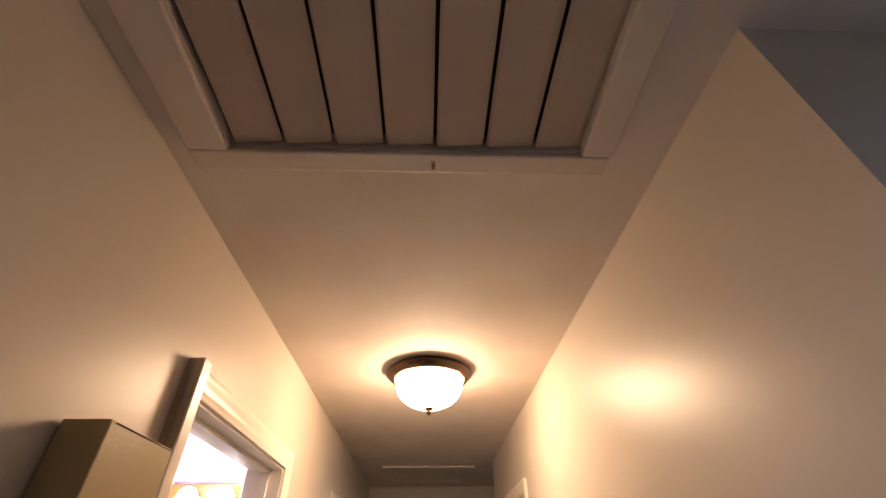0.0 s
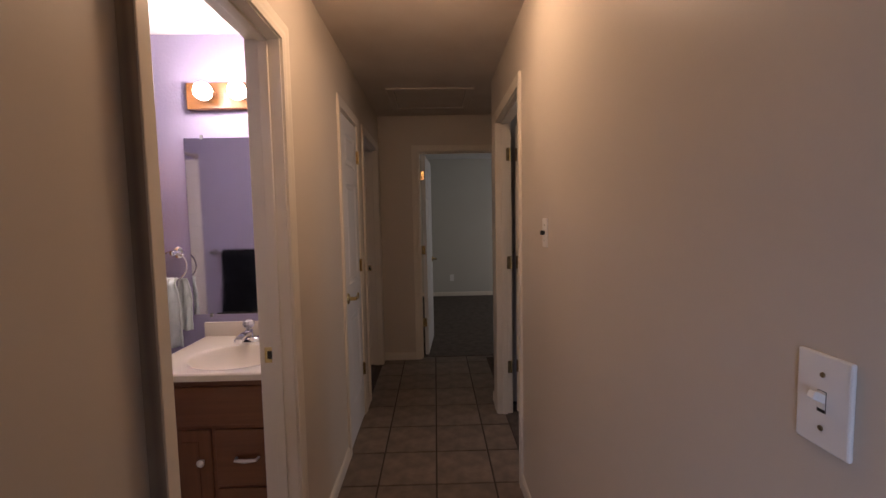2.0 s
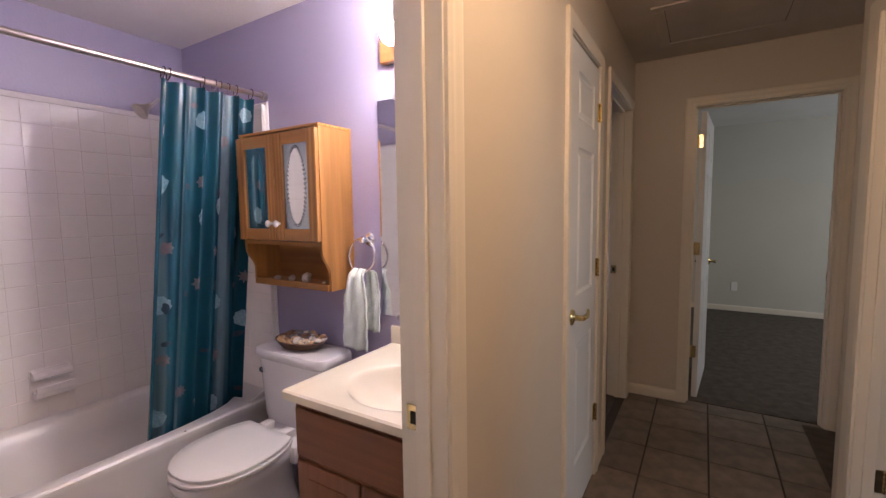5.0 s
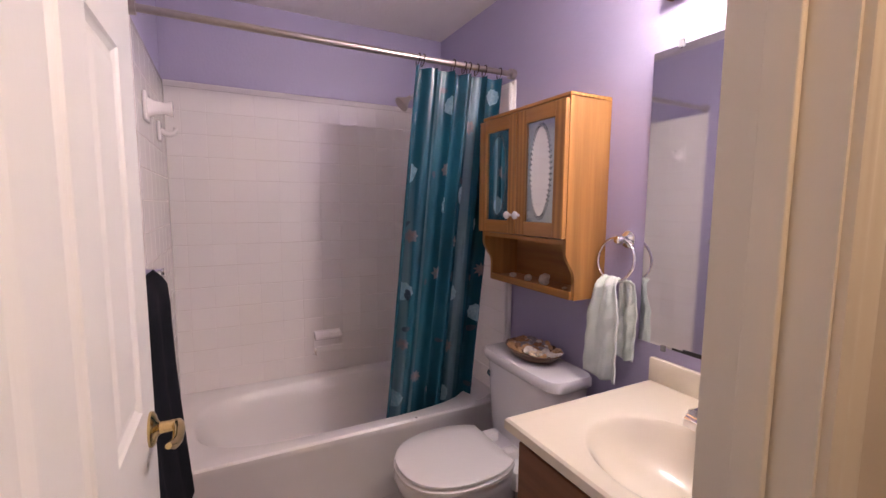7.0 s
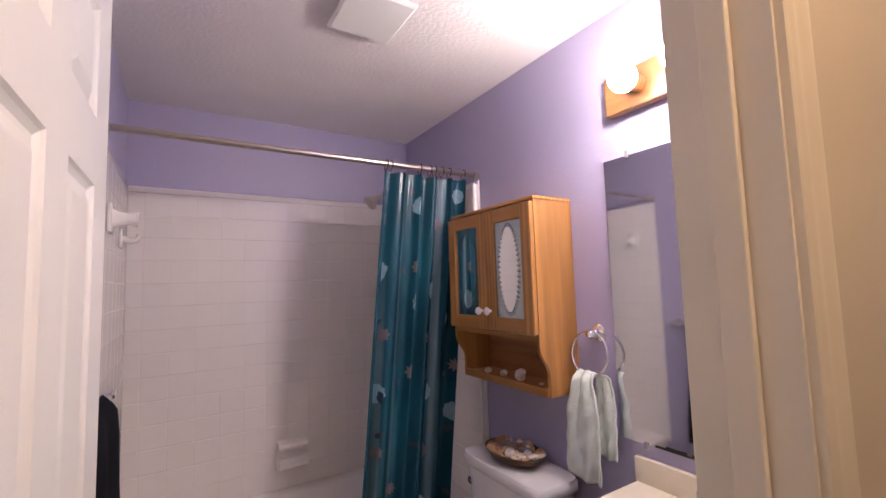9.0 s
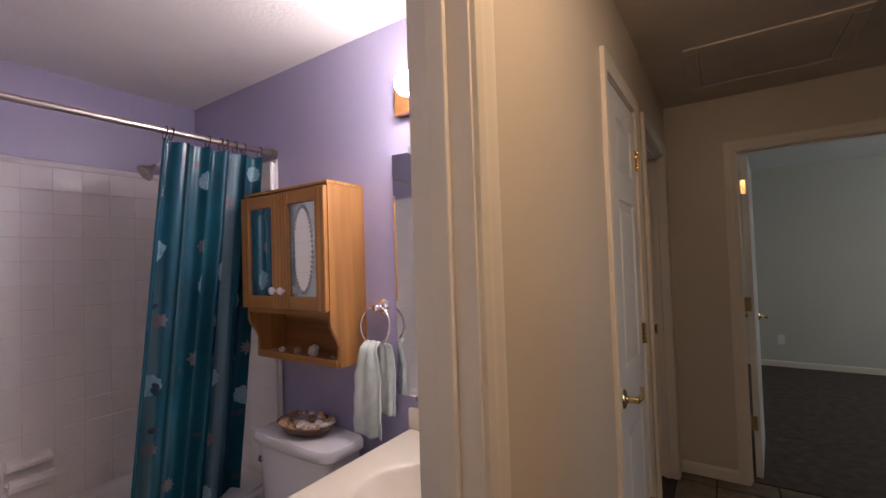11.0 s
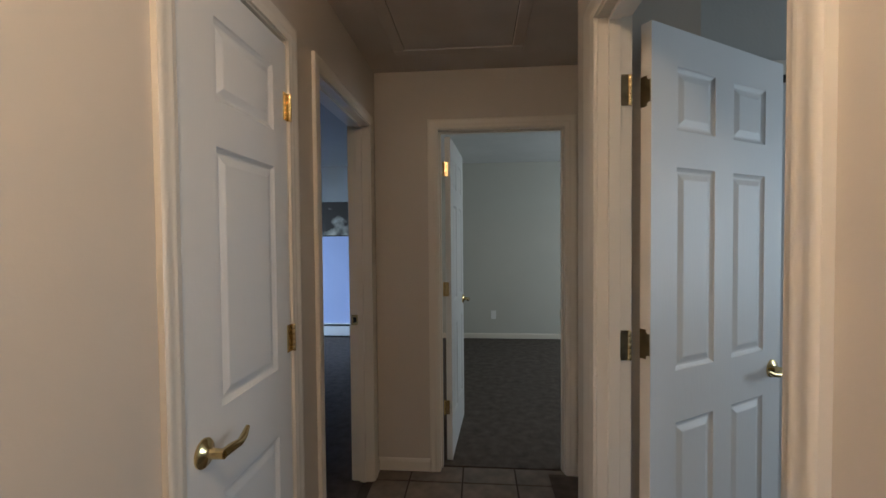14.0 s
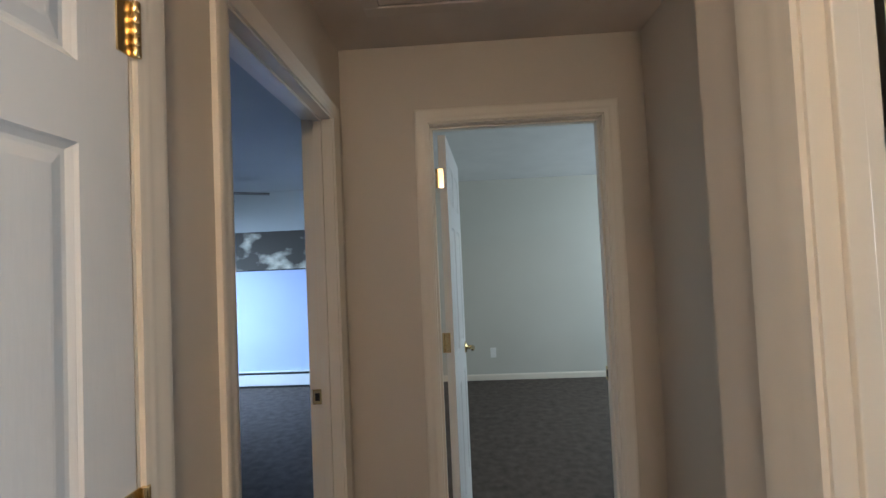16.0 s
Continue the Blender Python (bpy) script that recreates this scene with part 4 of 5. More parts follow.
# toilet
TCX = -1.16
toilet = thing("toilet", "white porcelain toilet with its lid closed", "toilet", pose(TCX, 0, 0))
bm = loft(bmesh.new(), [oval(0, 2.80, 0.36, 0.20, 0.085, 40, 5), oval(0, 2.80, 0.42, 0.212, 0.09, 40, 5), oval(0, 2.80, 0.675, 0.228, 0.095, 40, 6), oval(0, 2.80, 0.69, 0.224, 0.092, 40, 6)])
part("tank", bm, PORCELAIN, toilet, smooth=True)
bm = loft(bmesh.new(), [oval(0, 2.797, 0.688, 0.236, 0.104, 40, 6), oval(0, 2.797, 0.695, 0.242, 0.11, 40, 6), oval(0, 2.797, 0.722, 0.242, 0.11, 40, 6), oval(0, 2.797, 0.732, 0.236, 0.104, 40, 6), oval(0, 2.797, 0.735, 0.21, 0.08, 40, 5)])
part("tank_lid", bm, PORCELAIN, toilet, smooth=True)
bm = lathe(bmesh.new(), [(0, 0), (0.012, 0), (0.013, 0.01), (0, 0.012)], segs=16)
bm.transform(Matrix.Translation((-0.175, 2.708, 0.63)) @ Matrix.Rotation(radians(90), 4, "X"))
fl = part("flush_handle", bm, CHROME, toilet, "chrome flush lever", smooth=True)
part("flush_lever", tube(bmesh.new(), [(-0.175, 2.694, 0.63), (-0.163, 2.69, 0.629), (-0.145, 2.69, 0.626)], [0.006, 0.006, 0.007], 10), CHROME, fl, smooth=True)
bm = loft(bmesh.new(), [oval(0, 2.52, 0.0, 0.11, 0.22, 40, 2.6), oval(0, 2.52, 0.04, 0.105, 0.21, 40, 2.6), oval(0, 2.51, 0.16, 0.095, 0.19, 40, 2.4), oval(0, 2.47, 0.26, 0.13, 0.22, 40, 2.3), oval(0, 2.445, 0.34, 0.172, 0.235, 40, 2.2), oval(0, 2.44, 0.375, 0.18, 0.24, 40, 2.2), oval(0, 2.44, 0.388, 0.174, 0.234, 40, 2.2)])
box(bm, -0.16, 0.16, 2.60, 2.88, 0.30, 0.385, 0.02)
part("bowl", bm, PORCELAIN, toilet, smooth=True)


def cut_oval(cy, z, rx, ry, back):
    """A seat outline: an oval with its rear end cut straight across."""
    return [(x, min(y, back), z) for x, y, z in oval(0, cy, z, rx, ry, 56, 2.3)]


bm = loft(bmesh.new(), [cut_oval(2.435, z, 0.189 - d, 0.231 - d, 2.622 - d) for z, d in ((0.392, 0.005), (0.396, 0.0), (0.406, 0.0), (0.41, 0.005))])
part("seat", bm, SEATM, toilet, smooth=True)
bm = loft(bmesh.new(), [cut_oval(2.438, z, 0.186 - d, 0.228 - d, 2.606 - d * 0.8) for z, d in ((0.413, 0.006), (0.416, 0.0), (0.426, 0.0), (0.432, 0.008), (0.436, 0.066))])
part("lid", bm, SEATM, toilet, smooth=True)
for x in (-0.07, 0.07):
    part("seat_hinge", boxes((x - 0.022, x + 0.022, 2.612, 2.668, 0.388, 0.424), bevel=0.006), SEATM, toilet, smooth=True)

shellbowl = thing("shell_bowl", "brown mottled oval bowl heaped with seashells on the tank", "bowl", pose(-1.17, 2.80, 0.736))
bm = loft(bmesh.new(), [oval(0, 0, 0.0, 0.07, 0.05, 32), oval(0, 0, 0.012, 0.11, 0.075, 32), oval(0, 0, 0.042, 0.142, 0.093, 32), oval(0, 0, 0.044, 0.138, 0.089, 32), oval(0, 0, 0.018, 0.10, 0.066, 32), oval(0, 0, 0.016, 0.05, 0.03, 32)])
part("dish", bm, DARKGLASS, shellbowl, smooth=True)


def shell_mesh(kind, r, rnd):
    """Scallop, whelk or pebble-shaped shell about r across."""
    bm = bmesh.new()
    if kind == 0:
        n = 22
        rows = []
        for j, (k, h) in enumerate(((0.08, 0.02), (0.4, 0.30), (0.75, 0.28), (1.0, 0.0), (0.97, -0.05))):
            rows.append([(r * k * (1 + 0.07 * math.cos(9 * a)) * math.cos(a), r * k * (1 + 0.07 * math.cos(9 * a)) * math.sin(a) * 0.85, r * h + 0.04 * r * math.cos(9 * a) * k)
                         for a in [2 * math.pi * i / n for i in range(n)]])
        loft(bm, rows)
    elif kind == 1:
        pts, rad = [], []
        for i in range(14):
            a = i * 0.9
            k = (1 - i / 14)
            pts.append((r * 0.35 * k * math.cos(a), r * 0.35 * k * math.sin(a), r * (1.3 * i / 14 - 0.5)))
            rad.append(r * (0.12 + 0.42 * k))
        tube(bm, pts, rad, 10)
    else:
        bmesh.ops.create_icosphere(bm, subdivisions=2, radius=r * 0.6)
        for v in bm.verts:
            v.co = Vector((v.co.x * 1.2, v.co.y * 0.9, v.co.z * 0.6)) * (1 + 0.15 * noise.noise(v.co * 60 + Vector((rnd * 9, 0, 0))))
    return bm


rng = random.Random(4)


def seashell(label, at, r, kind, mat, group):
    s = part("seashell", shell_mesh(kind, r, rng.random()), mat, smooth=True)
    s.matrix_world = Matrix.Translation(at) @ Euler((rng.uniform(-0.5, 0.5), rng.uniform(-0.5, 0.5), rng.uniform(0, 6.28))).to_matrix().to_4x4()
    if kind == 1:
        s.matrix_world = s.matrix_world @ Matrix.Rotation(radians(80), 4, "X")
    return tagged(s, label, "seashell", group)


for k in range(58):
    a, q = rng.uniform(0, 6.28), math.sqrt(rng.random())
    x, y = 0.120 * q * math.cos(a), 0.076 * q * math.sin(a)
    mi = rng.choice((0, 1, 1, 2, 2, 3, 4))
    names = ("white seashell in the bowl", "tan seashell in the bowl", "dark brown seashell in the bowl", "cream seashell in the bowl", "slate grey seashell in the bowl")
    seashell(names[mi], (-1.17 + x, 2.80 + y, 0.736 + 0.034 + 0.014 * (1 - q) + 0.006 * q + rng.uniform(0, 0.006)), rng.uniform(0.018, 0.030), rng.choice((0, 1, 2)), SHELLS[mi], "shells in the bowl")
seashell("large white seashell at the front of the bowl", (-1.13, 2.745, 0.79), 0.036, 2, SHELLS[0], "shells in the bowl")

# wall cabinet
CX0, CX1, CY0, CZ0, CZD, CZ1 = -1.455, -0.925, 2.708, 1.025, 1.245, 1.725
cab = thing("wall_cabinet", "honey oak wall cabinet, two mirrored doors, open shelf below", "cabinet")


def side_profile():
    """Depth and height of a cabinet side, with the scooped lower edge."""
    f, b = CY0 + 0.022, BY1 - 0.001
    pts = [(b, CZ0), (f + 0.045, CZ0), (f + 0.045, CZ0 + 0.06)]
    for i in range(9):
        a = i / 8
        pts.append((f + 0.045 - 0.045 * (0.5 - 0.5 * math.cos(math.pi * a)), CZ0 + 0.075 + 0.10 * a))
    return pts + [(f, CZ1), (b, CZ1)]


for x in (CX0 + 0.001, CX1 - 0.016):
    bm = bmesh.new()
    prof = side_profile()
    loft(bm, [[(x, y, z) for y, z in prof], [(x + 0.015, y, z) for y, z in prof]])
    part("side_panel", bm, OAK, cab)
part("top_panel", boxes((CX0 - 0.002, CX1 + 0.002, CY0 + 0.018, BY1 - 0.002, CZ1 - 0.002, CZ1 + 0.01), bevel=0.002), OAKX, cab)
part("bottom_shelf", boxes((CX0 + 0.016, CX1 - 0.016, CY0 + 0.068, BY1 - 0.004, CZ0 + 0.004, CZ0 + 0.019)), OAKX, cab)
part("shelf_rail", boxes((CX0 + 0.016, CX1 - 0.016, CY0 + 0.058, CY0 + 0.068, CZ0, CZ0 + 0.03), bevel=0.002), OAKX, cab)
part("middle_shelf", boxes((CX0 + 0.016, CX1 - 0.016, CY0 + 0.024, BY1 - 0.004, CZD - 0.022, CZD - 0.006)), OAKX, cab)
part("back_panel", boxes((CX0 + 0.016, CX1 - 0.016, BY1 - 0.008, BY1 - 0.004, CZ0 + 0.019, CZ1 - 0.002)), OAKSHADE, cab)
mid = (CX0 + CX1) / 2
for x0, x1, kx in ((CX0, mid - 0.0015, mid - 0.028), (mid + 0.0015, CX1, mid + 0.026)):
    d = thing("cabinet_door", "", "")
    d.parent = cab
    y0, y1, z0, z1, s = CY0, CY0 + 0.019, CZD, CZ1 - 0.012, 0.052
    part("stile", boxes((x0, x0 + s, y0, y1, z0, z1), bevel=0.003), OAK, d)
    part("stile", boxes((x1 - s, x1, y0, y1, z0, z1), bevel=0.003), OAK, d)
    part("rail", boxes((x0 + s, x1 - s, y0 + 0.001, y1, z0, z0 + s), bevel=0.002), OAKX, d)
    part("rail", boxes((x0 + s, x1 - s, y0 + 0.001, y1, z1 - s, z1), bevel=0.002), OAKX, d)
    glass = part("mirror_pane", boxes((x0 + s, x1 - s, y0 + 0.009, y0 + 0.013, z0 + s, z1 - s)), FROST, d, "mirror glass with an etched oval wreath")
    cx, cz, rx, rz = (x0 + x1) / 2, (z0 + z1) / 2, ((x1 - x0) / 2 - s) * 0.68, (z1 - z0) / 2 - s - 0.016
    part("clear_oval", lathe(bmesh.new(), [(0, -0.0006), (1, -0.0006), (1, 0.0), (0, 0.0)], (0, 0, 0), "y", 48), MIRROR, glass, "clear mirror oval").data.transform(
        Matrix.Translation((cx, y0 + 0.0088, cz)) @ Matrix.Diagonal((rx, 1, rz, 1)))
    bm = bmesh.new()
    for i in range(52):
        a = 2 * math.pi * (i + 0.5) / 52
        if abs(math.sin(a)) < 0.06:
            continue
        for off in (-0.0035, 0.0045):
            px, pz = cx + (rx + off) * math.cos(a), cz + (rz + off) * math.sin(a)
            leaf = lathe(bmesh.new(), [(0, -0.0012), (0.0042, -0.0009), (0, 0.0)], (0, 0, 0), "y", 8)
            leaf.transform(Matrix.Translation((px, y0 + 0.0080, pz)) @ Matrix.Rotation(-math.atan2(rz * math.cos(a), -rx * math.sin(a)) + (0.6 if off > 0 else -0.6), 4, "Y") @ Matrix.Diagonal((1.3, 1, 0.45, 1)))
            me = bpy.data.meshes.new("leaf")
            leaf.to_mesh(me)
            leaf.free()
            bm.from_mesh(me)
            bpy.data.meshes.remove(me)
    tagged(part("etched_wreath", bm, ETCH, d), kind="stuff")
    bm = lathe(bmesh.new(), [(0, 0), (0.006, 0), (0.006, 0.010), (0.015, 0.016), (0.016, 0.022), (0.011, 0.028), (0, 0.03)], segs=20)
    bm.transform(Matrix.Translation((kx, CY0, CZD + 0.075)) @ Matrix.Rotation(radians(90), 4, "X"))
    part("knob", bm, PORCELAIN, d, "white ceramic knob", smooth=True)
for x, r, kd in ((-1.34, 0.018, 0), (-1.24, 0.024, 1), (-1.13, 0.034, 1), (-1.02, 0.014, 2)):
    seashell("pale seashell on the cabinet shelf", (x, CY0 + 0.11, CZ0 + 0.02 + r * 0.45), r, kd, SHELLS[0], "shells on the cabinet shelf")

vent = thing("exhaust_vent", "flat white plastic exhaust fan cover hung below the ceiling", "vent", pose(-1.09, 2.20, BH))
part("neck", boxes((-0.095, 0.095, -0.088, 0.088, -0.022, 0.0)), PLASTIC, vent)
bm = loft(bmesh.new(), [[(sx * a, sy * b, z) for sx, sy in ((-1, -1), (1, -1), (1, 1), (-1, 1))]
                        for a, b, z in ((0.116, 0.108, -0.018), (0.120, 0.112, -0.021), (0.120, 0.112, -0.028), (0.112, 0.104, -0.033))])
part("cover", bm, PLASTIC, vent)

# towel ring and hand towel
TR = (-0.828, BY1, 1.245)
ring = thing("towel_ring", "chrome towel ring on a round post", "towel ring", pose(*TR))
part("post", lathe(bmesh.new(), [(0, 0), (0.030, 0), (0.030, -0.006), (0.024, -0.012), (0.014, -0.016), (0.011, -0.03), (0.016, -0.04), (0.018, -0.05), (0.012, -0.06), (0, -0.062)], axis="y", segs=24), CHROME, ring, smooth=True)
pts = [(-0.01 + 0.075 * math.sin(a), -0.048 + 0.01 * math.cos(a), -0.068 + 0.075 * math.cos(a)) for a in [2 * math.pi * i / 40 for i in range(40)]]
part("ring", tube(bmesh.new(), pts, 0.0045, 10, True), CHROME, ring, smooth=True)
towel = thing("hand_towel", "pale mint terry hand towel hung through the ring", "towel", pose(TR[0] - 0.01, BY1 - 0.05, 0))


def hang(front):
    def fn(u, v):
        z = 1.112 - v * (0.345 if front else 0.27)
        k = min(1, v * 3.0)
        half = 0.038 + 0.026 * k + 0.009 * v if front else 0.024 + 0.016 * k
        x = (u - 0.5) * 2 * half + (-0.012 if front else 0.045)
        fold = (0.013 - 0.005 * k) * math.cos(u * 2 * math.pi * 2.3 + 0.9 * v) + 0.004 * math.sin(u * 19 + 5 * v) + 0.0028 * math.sin(27 * v + 9 * u) * k
        y = (-0.022 - 0.012 * k if front else 0.018) + fold * (1 - 0.25 * k)
        if v < 0.06:
            y *= v / 0.06
            z += 0.004
        return (x, y, z + 0.004 * math.sin(u * 9) * v)
    return fn


for fr in (True, False):
    ob = part("towel_front" if fr else "towel_back", sheet(bmesh.new(), 36, 40, hang(fr)), MINT, towel, smooth=True)
    so = ob.modifiers.new("thick", "SOLIDIFY")
    so.thickness = 0.007

# mirror
MX0, MX1, MZ0, MZ1 = -0.763, -0.155, 0.915, 1.832
mirror = thing("wall_mirror", "frameless wall mirror with a worn lower edge", "mirror")
part("glass", boxes((MX0, MX1, BY1 - 0.006, BY1 - 0.001, MZ0, MZ1)), MIRROR, mirror)
for x in (MX0 + 0.09, MX1 - 0.09):
    part("clip", boxes((x - 0.007, x + 0.007, BY1 - 0.012, BY1 - 0.001, MZ1 - 0.008, MZ1 + 0.016), bevel=0.002), CLEAR, mirror, "clear plastic clip")
    part("clip", boxes((x - 0.007, x + 0.007, BY1 - 0.012, BY1 - 0.001, MZ0 - 0.014, MZ0 + 0.006), bevel=0.002), CLEAR, mirror, "clear plastic clip")
bm = bmesh.new()
xx = MX0 + 0.12
while xx < MX1 - 0.02:
    w = rng.uniform(0.015, 0.05)
    box(bm, xx, xx + w, BY1 - 0.0072, BY1 - 0.006, MZ0, MZ0 + rng.uniform(0.004, 0.013))
    xx += w * rng.uniform(0.8, 1.15)
part("tarnish", bm, BLACKP, mirror, "blackened tarnish along the lower edge")

# light bar
lb = thing("vanity_light_bar", "oak bar with lit round globe bulbs above the mirror", "light bar")
LX0, LX1, LZ0, LZ1 = -0.72, -0.142, 1.968, 2.100
BAROAK = wood("red_oak_light_bar", (0.34, 0.155, 0.055), (0.24, 0.10, 0.034), 0)
part("bar", boxes((LX0, LX1, BY1 - 0.040, BY1 - 0.001, LZ0, LZ1), bevel=0.006), BAROAK, lb)
for k in range(3):
    x = LX0 + 0.125 + 0.164 * k
    part("socket", lathe(bmesh.new(), [(0, -0.012), (0.036, -0.012), (0.040, -0.018), (0.037, -0.012), (0.030, 0.002), (0.027, 0.044), (0, 0.044)], (x, BY1 - 0.084, (LZ0 + LZ1) / 2), "y", 28), BAROAK, lb, smooth=True)
    bm = bmesh.new()
    bmesh.ops.create_uvsphere(bm, u_segments=20, v_segments=12, radius=0.042)
    bm.transform(Matrix.Translation((x, BY1 - 0.118, (LZ0 + LZ1) / 2)))
    part("bulb", bm, BULB, lb, "lit white globe bulb", smooth=True)

# vanity
VX0, VX1, VY0, VTOP = -0.708, BX1, 2.333, 0.80
van = thing("vanity_cabinet", "dark brown oak vanity cabinet with one door and drawers", "vanity")
vx0, vx1, vy0 = VX0 + 0.015, VX1 - 0.004, VY0 + 0.03
part("carcass", boxes((vx0, vx0 + 0.016, vy0 + 0.019, BY1 - 0.002, 0.09, VTOP - 0.032), (vx1 - 0.016, vx1, vy0 + 0.019, BY1 - 0.002, 0.09, VTOP - 0.032),
                      (vx0 + 0.016, vx1 - 0.016, vy0 + 0.019, BY1 - 0.002, 0.09, 0.106), (vx0 + 0.016, vx1 - 0.016, BY1 - 0.008, BY1 - 0.002, 0.106, VTOP - 0.032)), VOAK, van)
part("toe_kick", boxes((vx0 + 0.01, vx1, vy0 + 0.08, BY1 - 0.02, 0.0, 0.09)), VOAK, van)
dsplit = vx0 + 0.285


def panel_front(name, x0, x1, z0, z1, mat, frame=0.0):
    p = part(name, boxes((x0, x1, vy0 + 0.002, vy0 + 0.019, z0, z1), bevel=0.004), mat, van)
    if frame:
        bm = boxes((x0 + frame, x1 - frame, vy0 - 0.001, vy0 + 0.0025, z0 + frame, z1 - frame), bevel=0.0015)
        part("raised_field", bm, mat, p)
    return p


part("face_frame", boxes((vx0, vx1, vy0 + 0.012, vy0 + 0.0188, 0.09, VTOP - 0.034)), VOAKX, van)
panel_front("false_front", vx0 + 0.006, vx1 - 0.006, 0.572, 0.735, VOAKX)
vd = panel_front("door", vx0 + 0.006, dsplit - 0.008, 0.10, 0.555, VOAK, 0.05)
drawers = [panel_front("drawer", dsplit + 0.008, vx1 - 0.006, a, b, VOAKX) for a, b in ((0.315, 0.555), (0.10, 0.303))]
bm = lathe(bmesh.new(), [(0, 0), (0.006, 0), (0.006, 0.010), (0.015, 0.016), (0.016, 0.022), (0.011, 0.027), (0, 0.029)], segs=20)
bm.transform(Matrix.Translation((dsplit - 0.045, vy0 + 0.002, 0.425)) @ Matrix.Rotation(radians(90), 4, "X"))
part("knob", bm, PORCELAIN, vd, "white ceramic knob", smooth=True)
for dr, z in zip(drawers, (0.434, 0.18)):
    cx = (dsplit + vx1) / 2
    part("pull", tube(bmesh.new(), [(cx - 0.045, vy0 + 0.002, z), (cx - 0.042, vy0 - 0.02, z), (cx, vy0 - 0.026, z), (cx + 0.042, vy0 - 0.02, z), (cx + 0.045, vy0 + 0.002, z)], [0.006, 0.0065, 0.0085, 0.0065, 0.006], 10), PORCELAIN, dr, "white ceramic pull", smooth=True)

counter = thing("vanity_countertop", "cream cultured marble vanity top with a moulded oval basin", "vanity top")
bm = bmesh.new()
n = 48
bcx, bcy, brx, bry = -0.388, 2.566, 0.20, 0.170


def rect_pts(z, x0, x1, y0, y1):
    out = []
    cx, cy, hx, hy = (x0 + x1) / 2, (y0 + y1) / 2, (x1 - x0) / 2, (y1 - y0) / 2
    for i in range(n):
        a = 2 * math.pi * i / n
        c, s = math.cos(a), math.sin(a)
        k = 1 / max(abs(c), abs(s))
        out.append((cx + hx * c * k, cy + hy * s * k, z))
    return out


cy1 = BY1 - 0.001
rows = [rect_pts(VTOP - 0.03, VX0, VX1, VY0, cy1), rect_pts(VTOP - 0.006, VX0, VX1, VY0, cy1), rect_pts(VTOP, VX0 + 0.006, VX1, VY0 + 0.006, cy1),
        oval(bcx, bcy + 0.004, VTOP, brx + 0.034, bry + 0.030, n), oval(bcx, bcy + 0.004, VTOP - 0.0025, brx + 0.024, bry + 0.021, n)]
for k, dz in ((1.03, 0.004), (1.0, 0.009), (0.965, 0.018), (0.91, 0.034), (0.83, 0.055), (0.72, 0.078), (0.58, 0.098), (0.42, 0.112), (0.27, 0.119), (0.13, 0.122)):
    rows.append(oval(bcx + 0.012 * (1 - k), bcy + 0.046 * (1 - k), VTOP - dz, brx * k, bry * k, n))
loft(bm, rows, cap=False)
part("slab_and_basin", bm, MARBLE, counter, smooth=True)
part("drain", lathe(bmesh.new(), [(0, 0), (0.02, 0), (0.023, 0.004), (0.016, 0.006), (0, 0.004)], (bcx + 0.012, bcy + 0.046, VTOP - 0.1235)), CHROME, counter, "chrome drain", smooth=True)
part("backsplash", boxes((VX0 - 0.001, VX1, BY1 - 0.022, BY1 - 0.0005, VTOP - 0.002, VTOP + 0.075), bevel=0.004), MARBLE, counter, smooth=True)

faucet = thing("faucet", "chrome faucet with a clear acrylic knob", "faucet", pose(-0.432, 2.80, VTOP))
part("base", loft(bmesh.new(), [oval(0, 0, 0, 0.075, 0.028, 32, 3), oval(0, 0, 0.012, 0.072, 0.026, 32, 3), oval(0, 0, 0.022, 0.05, 0.022, 32, 2.5)]), CHROME, faucet, smooth=True)
part("body", lathe(bmesh.new(), [(0, 0.015), (0.026, 0.015), (0.024, 0.045), (0.02, 0.055), (0, 0.058)], segs=24), CHROME, faucet, smooth=True)
part("spout", loft(bmesh.new(), [[(x * w, y, z + h * q) for x, q in ((-1, -1), (1, -1), (1, 1), (-1, 1))] for y, z, w, h in ((0, 0.035, 0.02, 0.014), (-0.05, 0.04, 0.019, 0.012), (-0.1, 0.036, 0.018, 0.010), (-0.115, 0.028, 0.016, 0.010))]), CHROME, faucet, smooth=True)
part("knob", lathe(bmesh.new(), [(0, 0.055), (0.012, 0.056), (0.014, 0.066), (0.026, 0.074), (0.029, 0.088), (0.024, 0.102), (0.012, 0.108), (0, 0.108)], segs=12), CLEAR, faucet, "clear faceted acrylic knob")

# towel bar with dark towel on the near wall
bar = thing("towel_bar", "chrome towel bar with a dark bath towel", "towel bar", pose(0, BY0, 1.145))
B0, B1 = -1.385, -0.66
part("bar", lathe(bmesh.new(), [(0, B0), (0.008, B0), (0.008, B1), (0, B1)], (0, 0.06, 0), "x", 14), CHROME, bar, smooth=True)
for x in (B0, B1):
    part("bracket", lathe(bmesh.new(), [(0, 0), (0.026, 0), (0.024, 0.008), (0.012, 0.014), (0.010, 0.05), (0.014, 0.06), (0.012, 0.072), (0, 0.074)], (x, 0, 0), "y", 20), CHROME, bar, smooth=True)
bt = thing("bath_towel", "black-navy terry bath towel folded over the bar", "towel", pose(0, BY0 + 0.06, 0))
T0, T1 = -1.295, -0.72


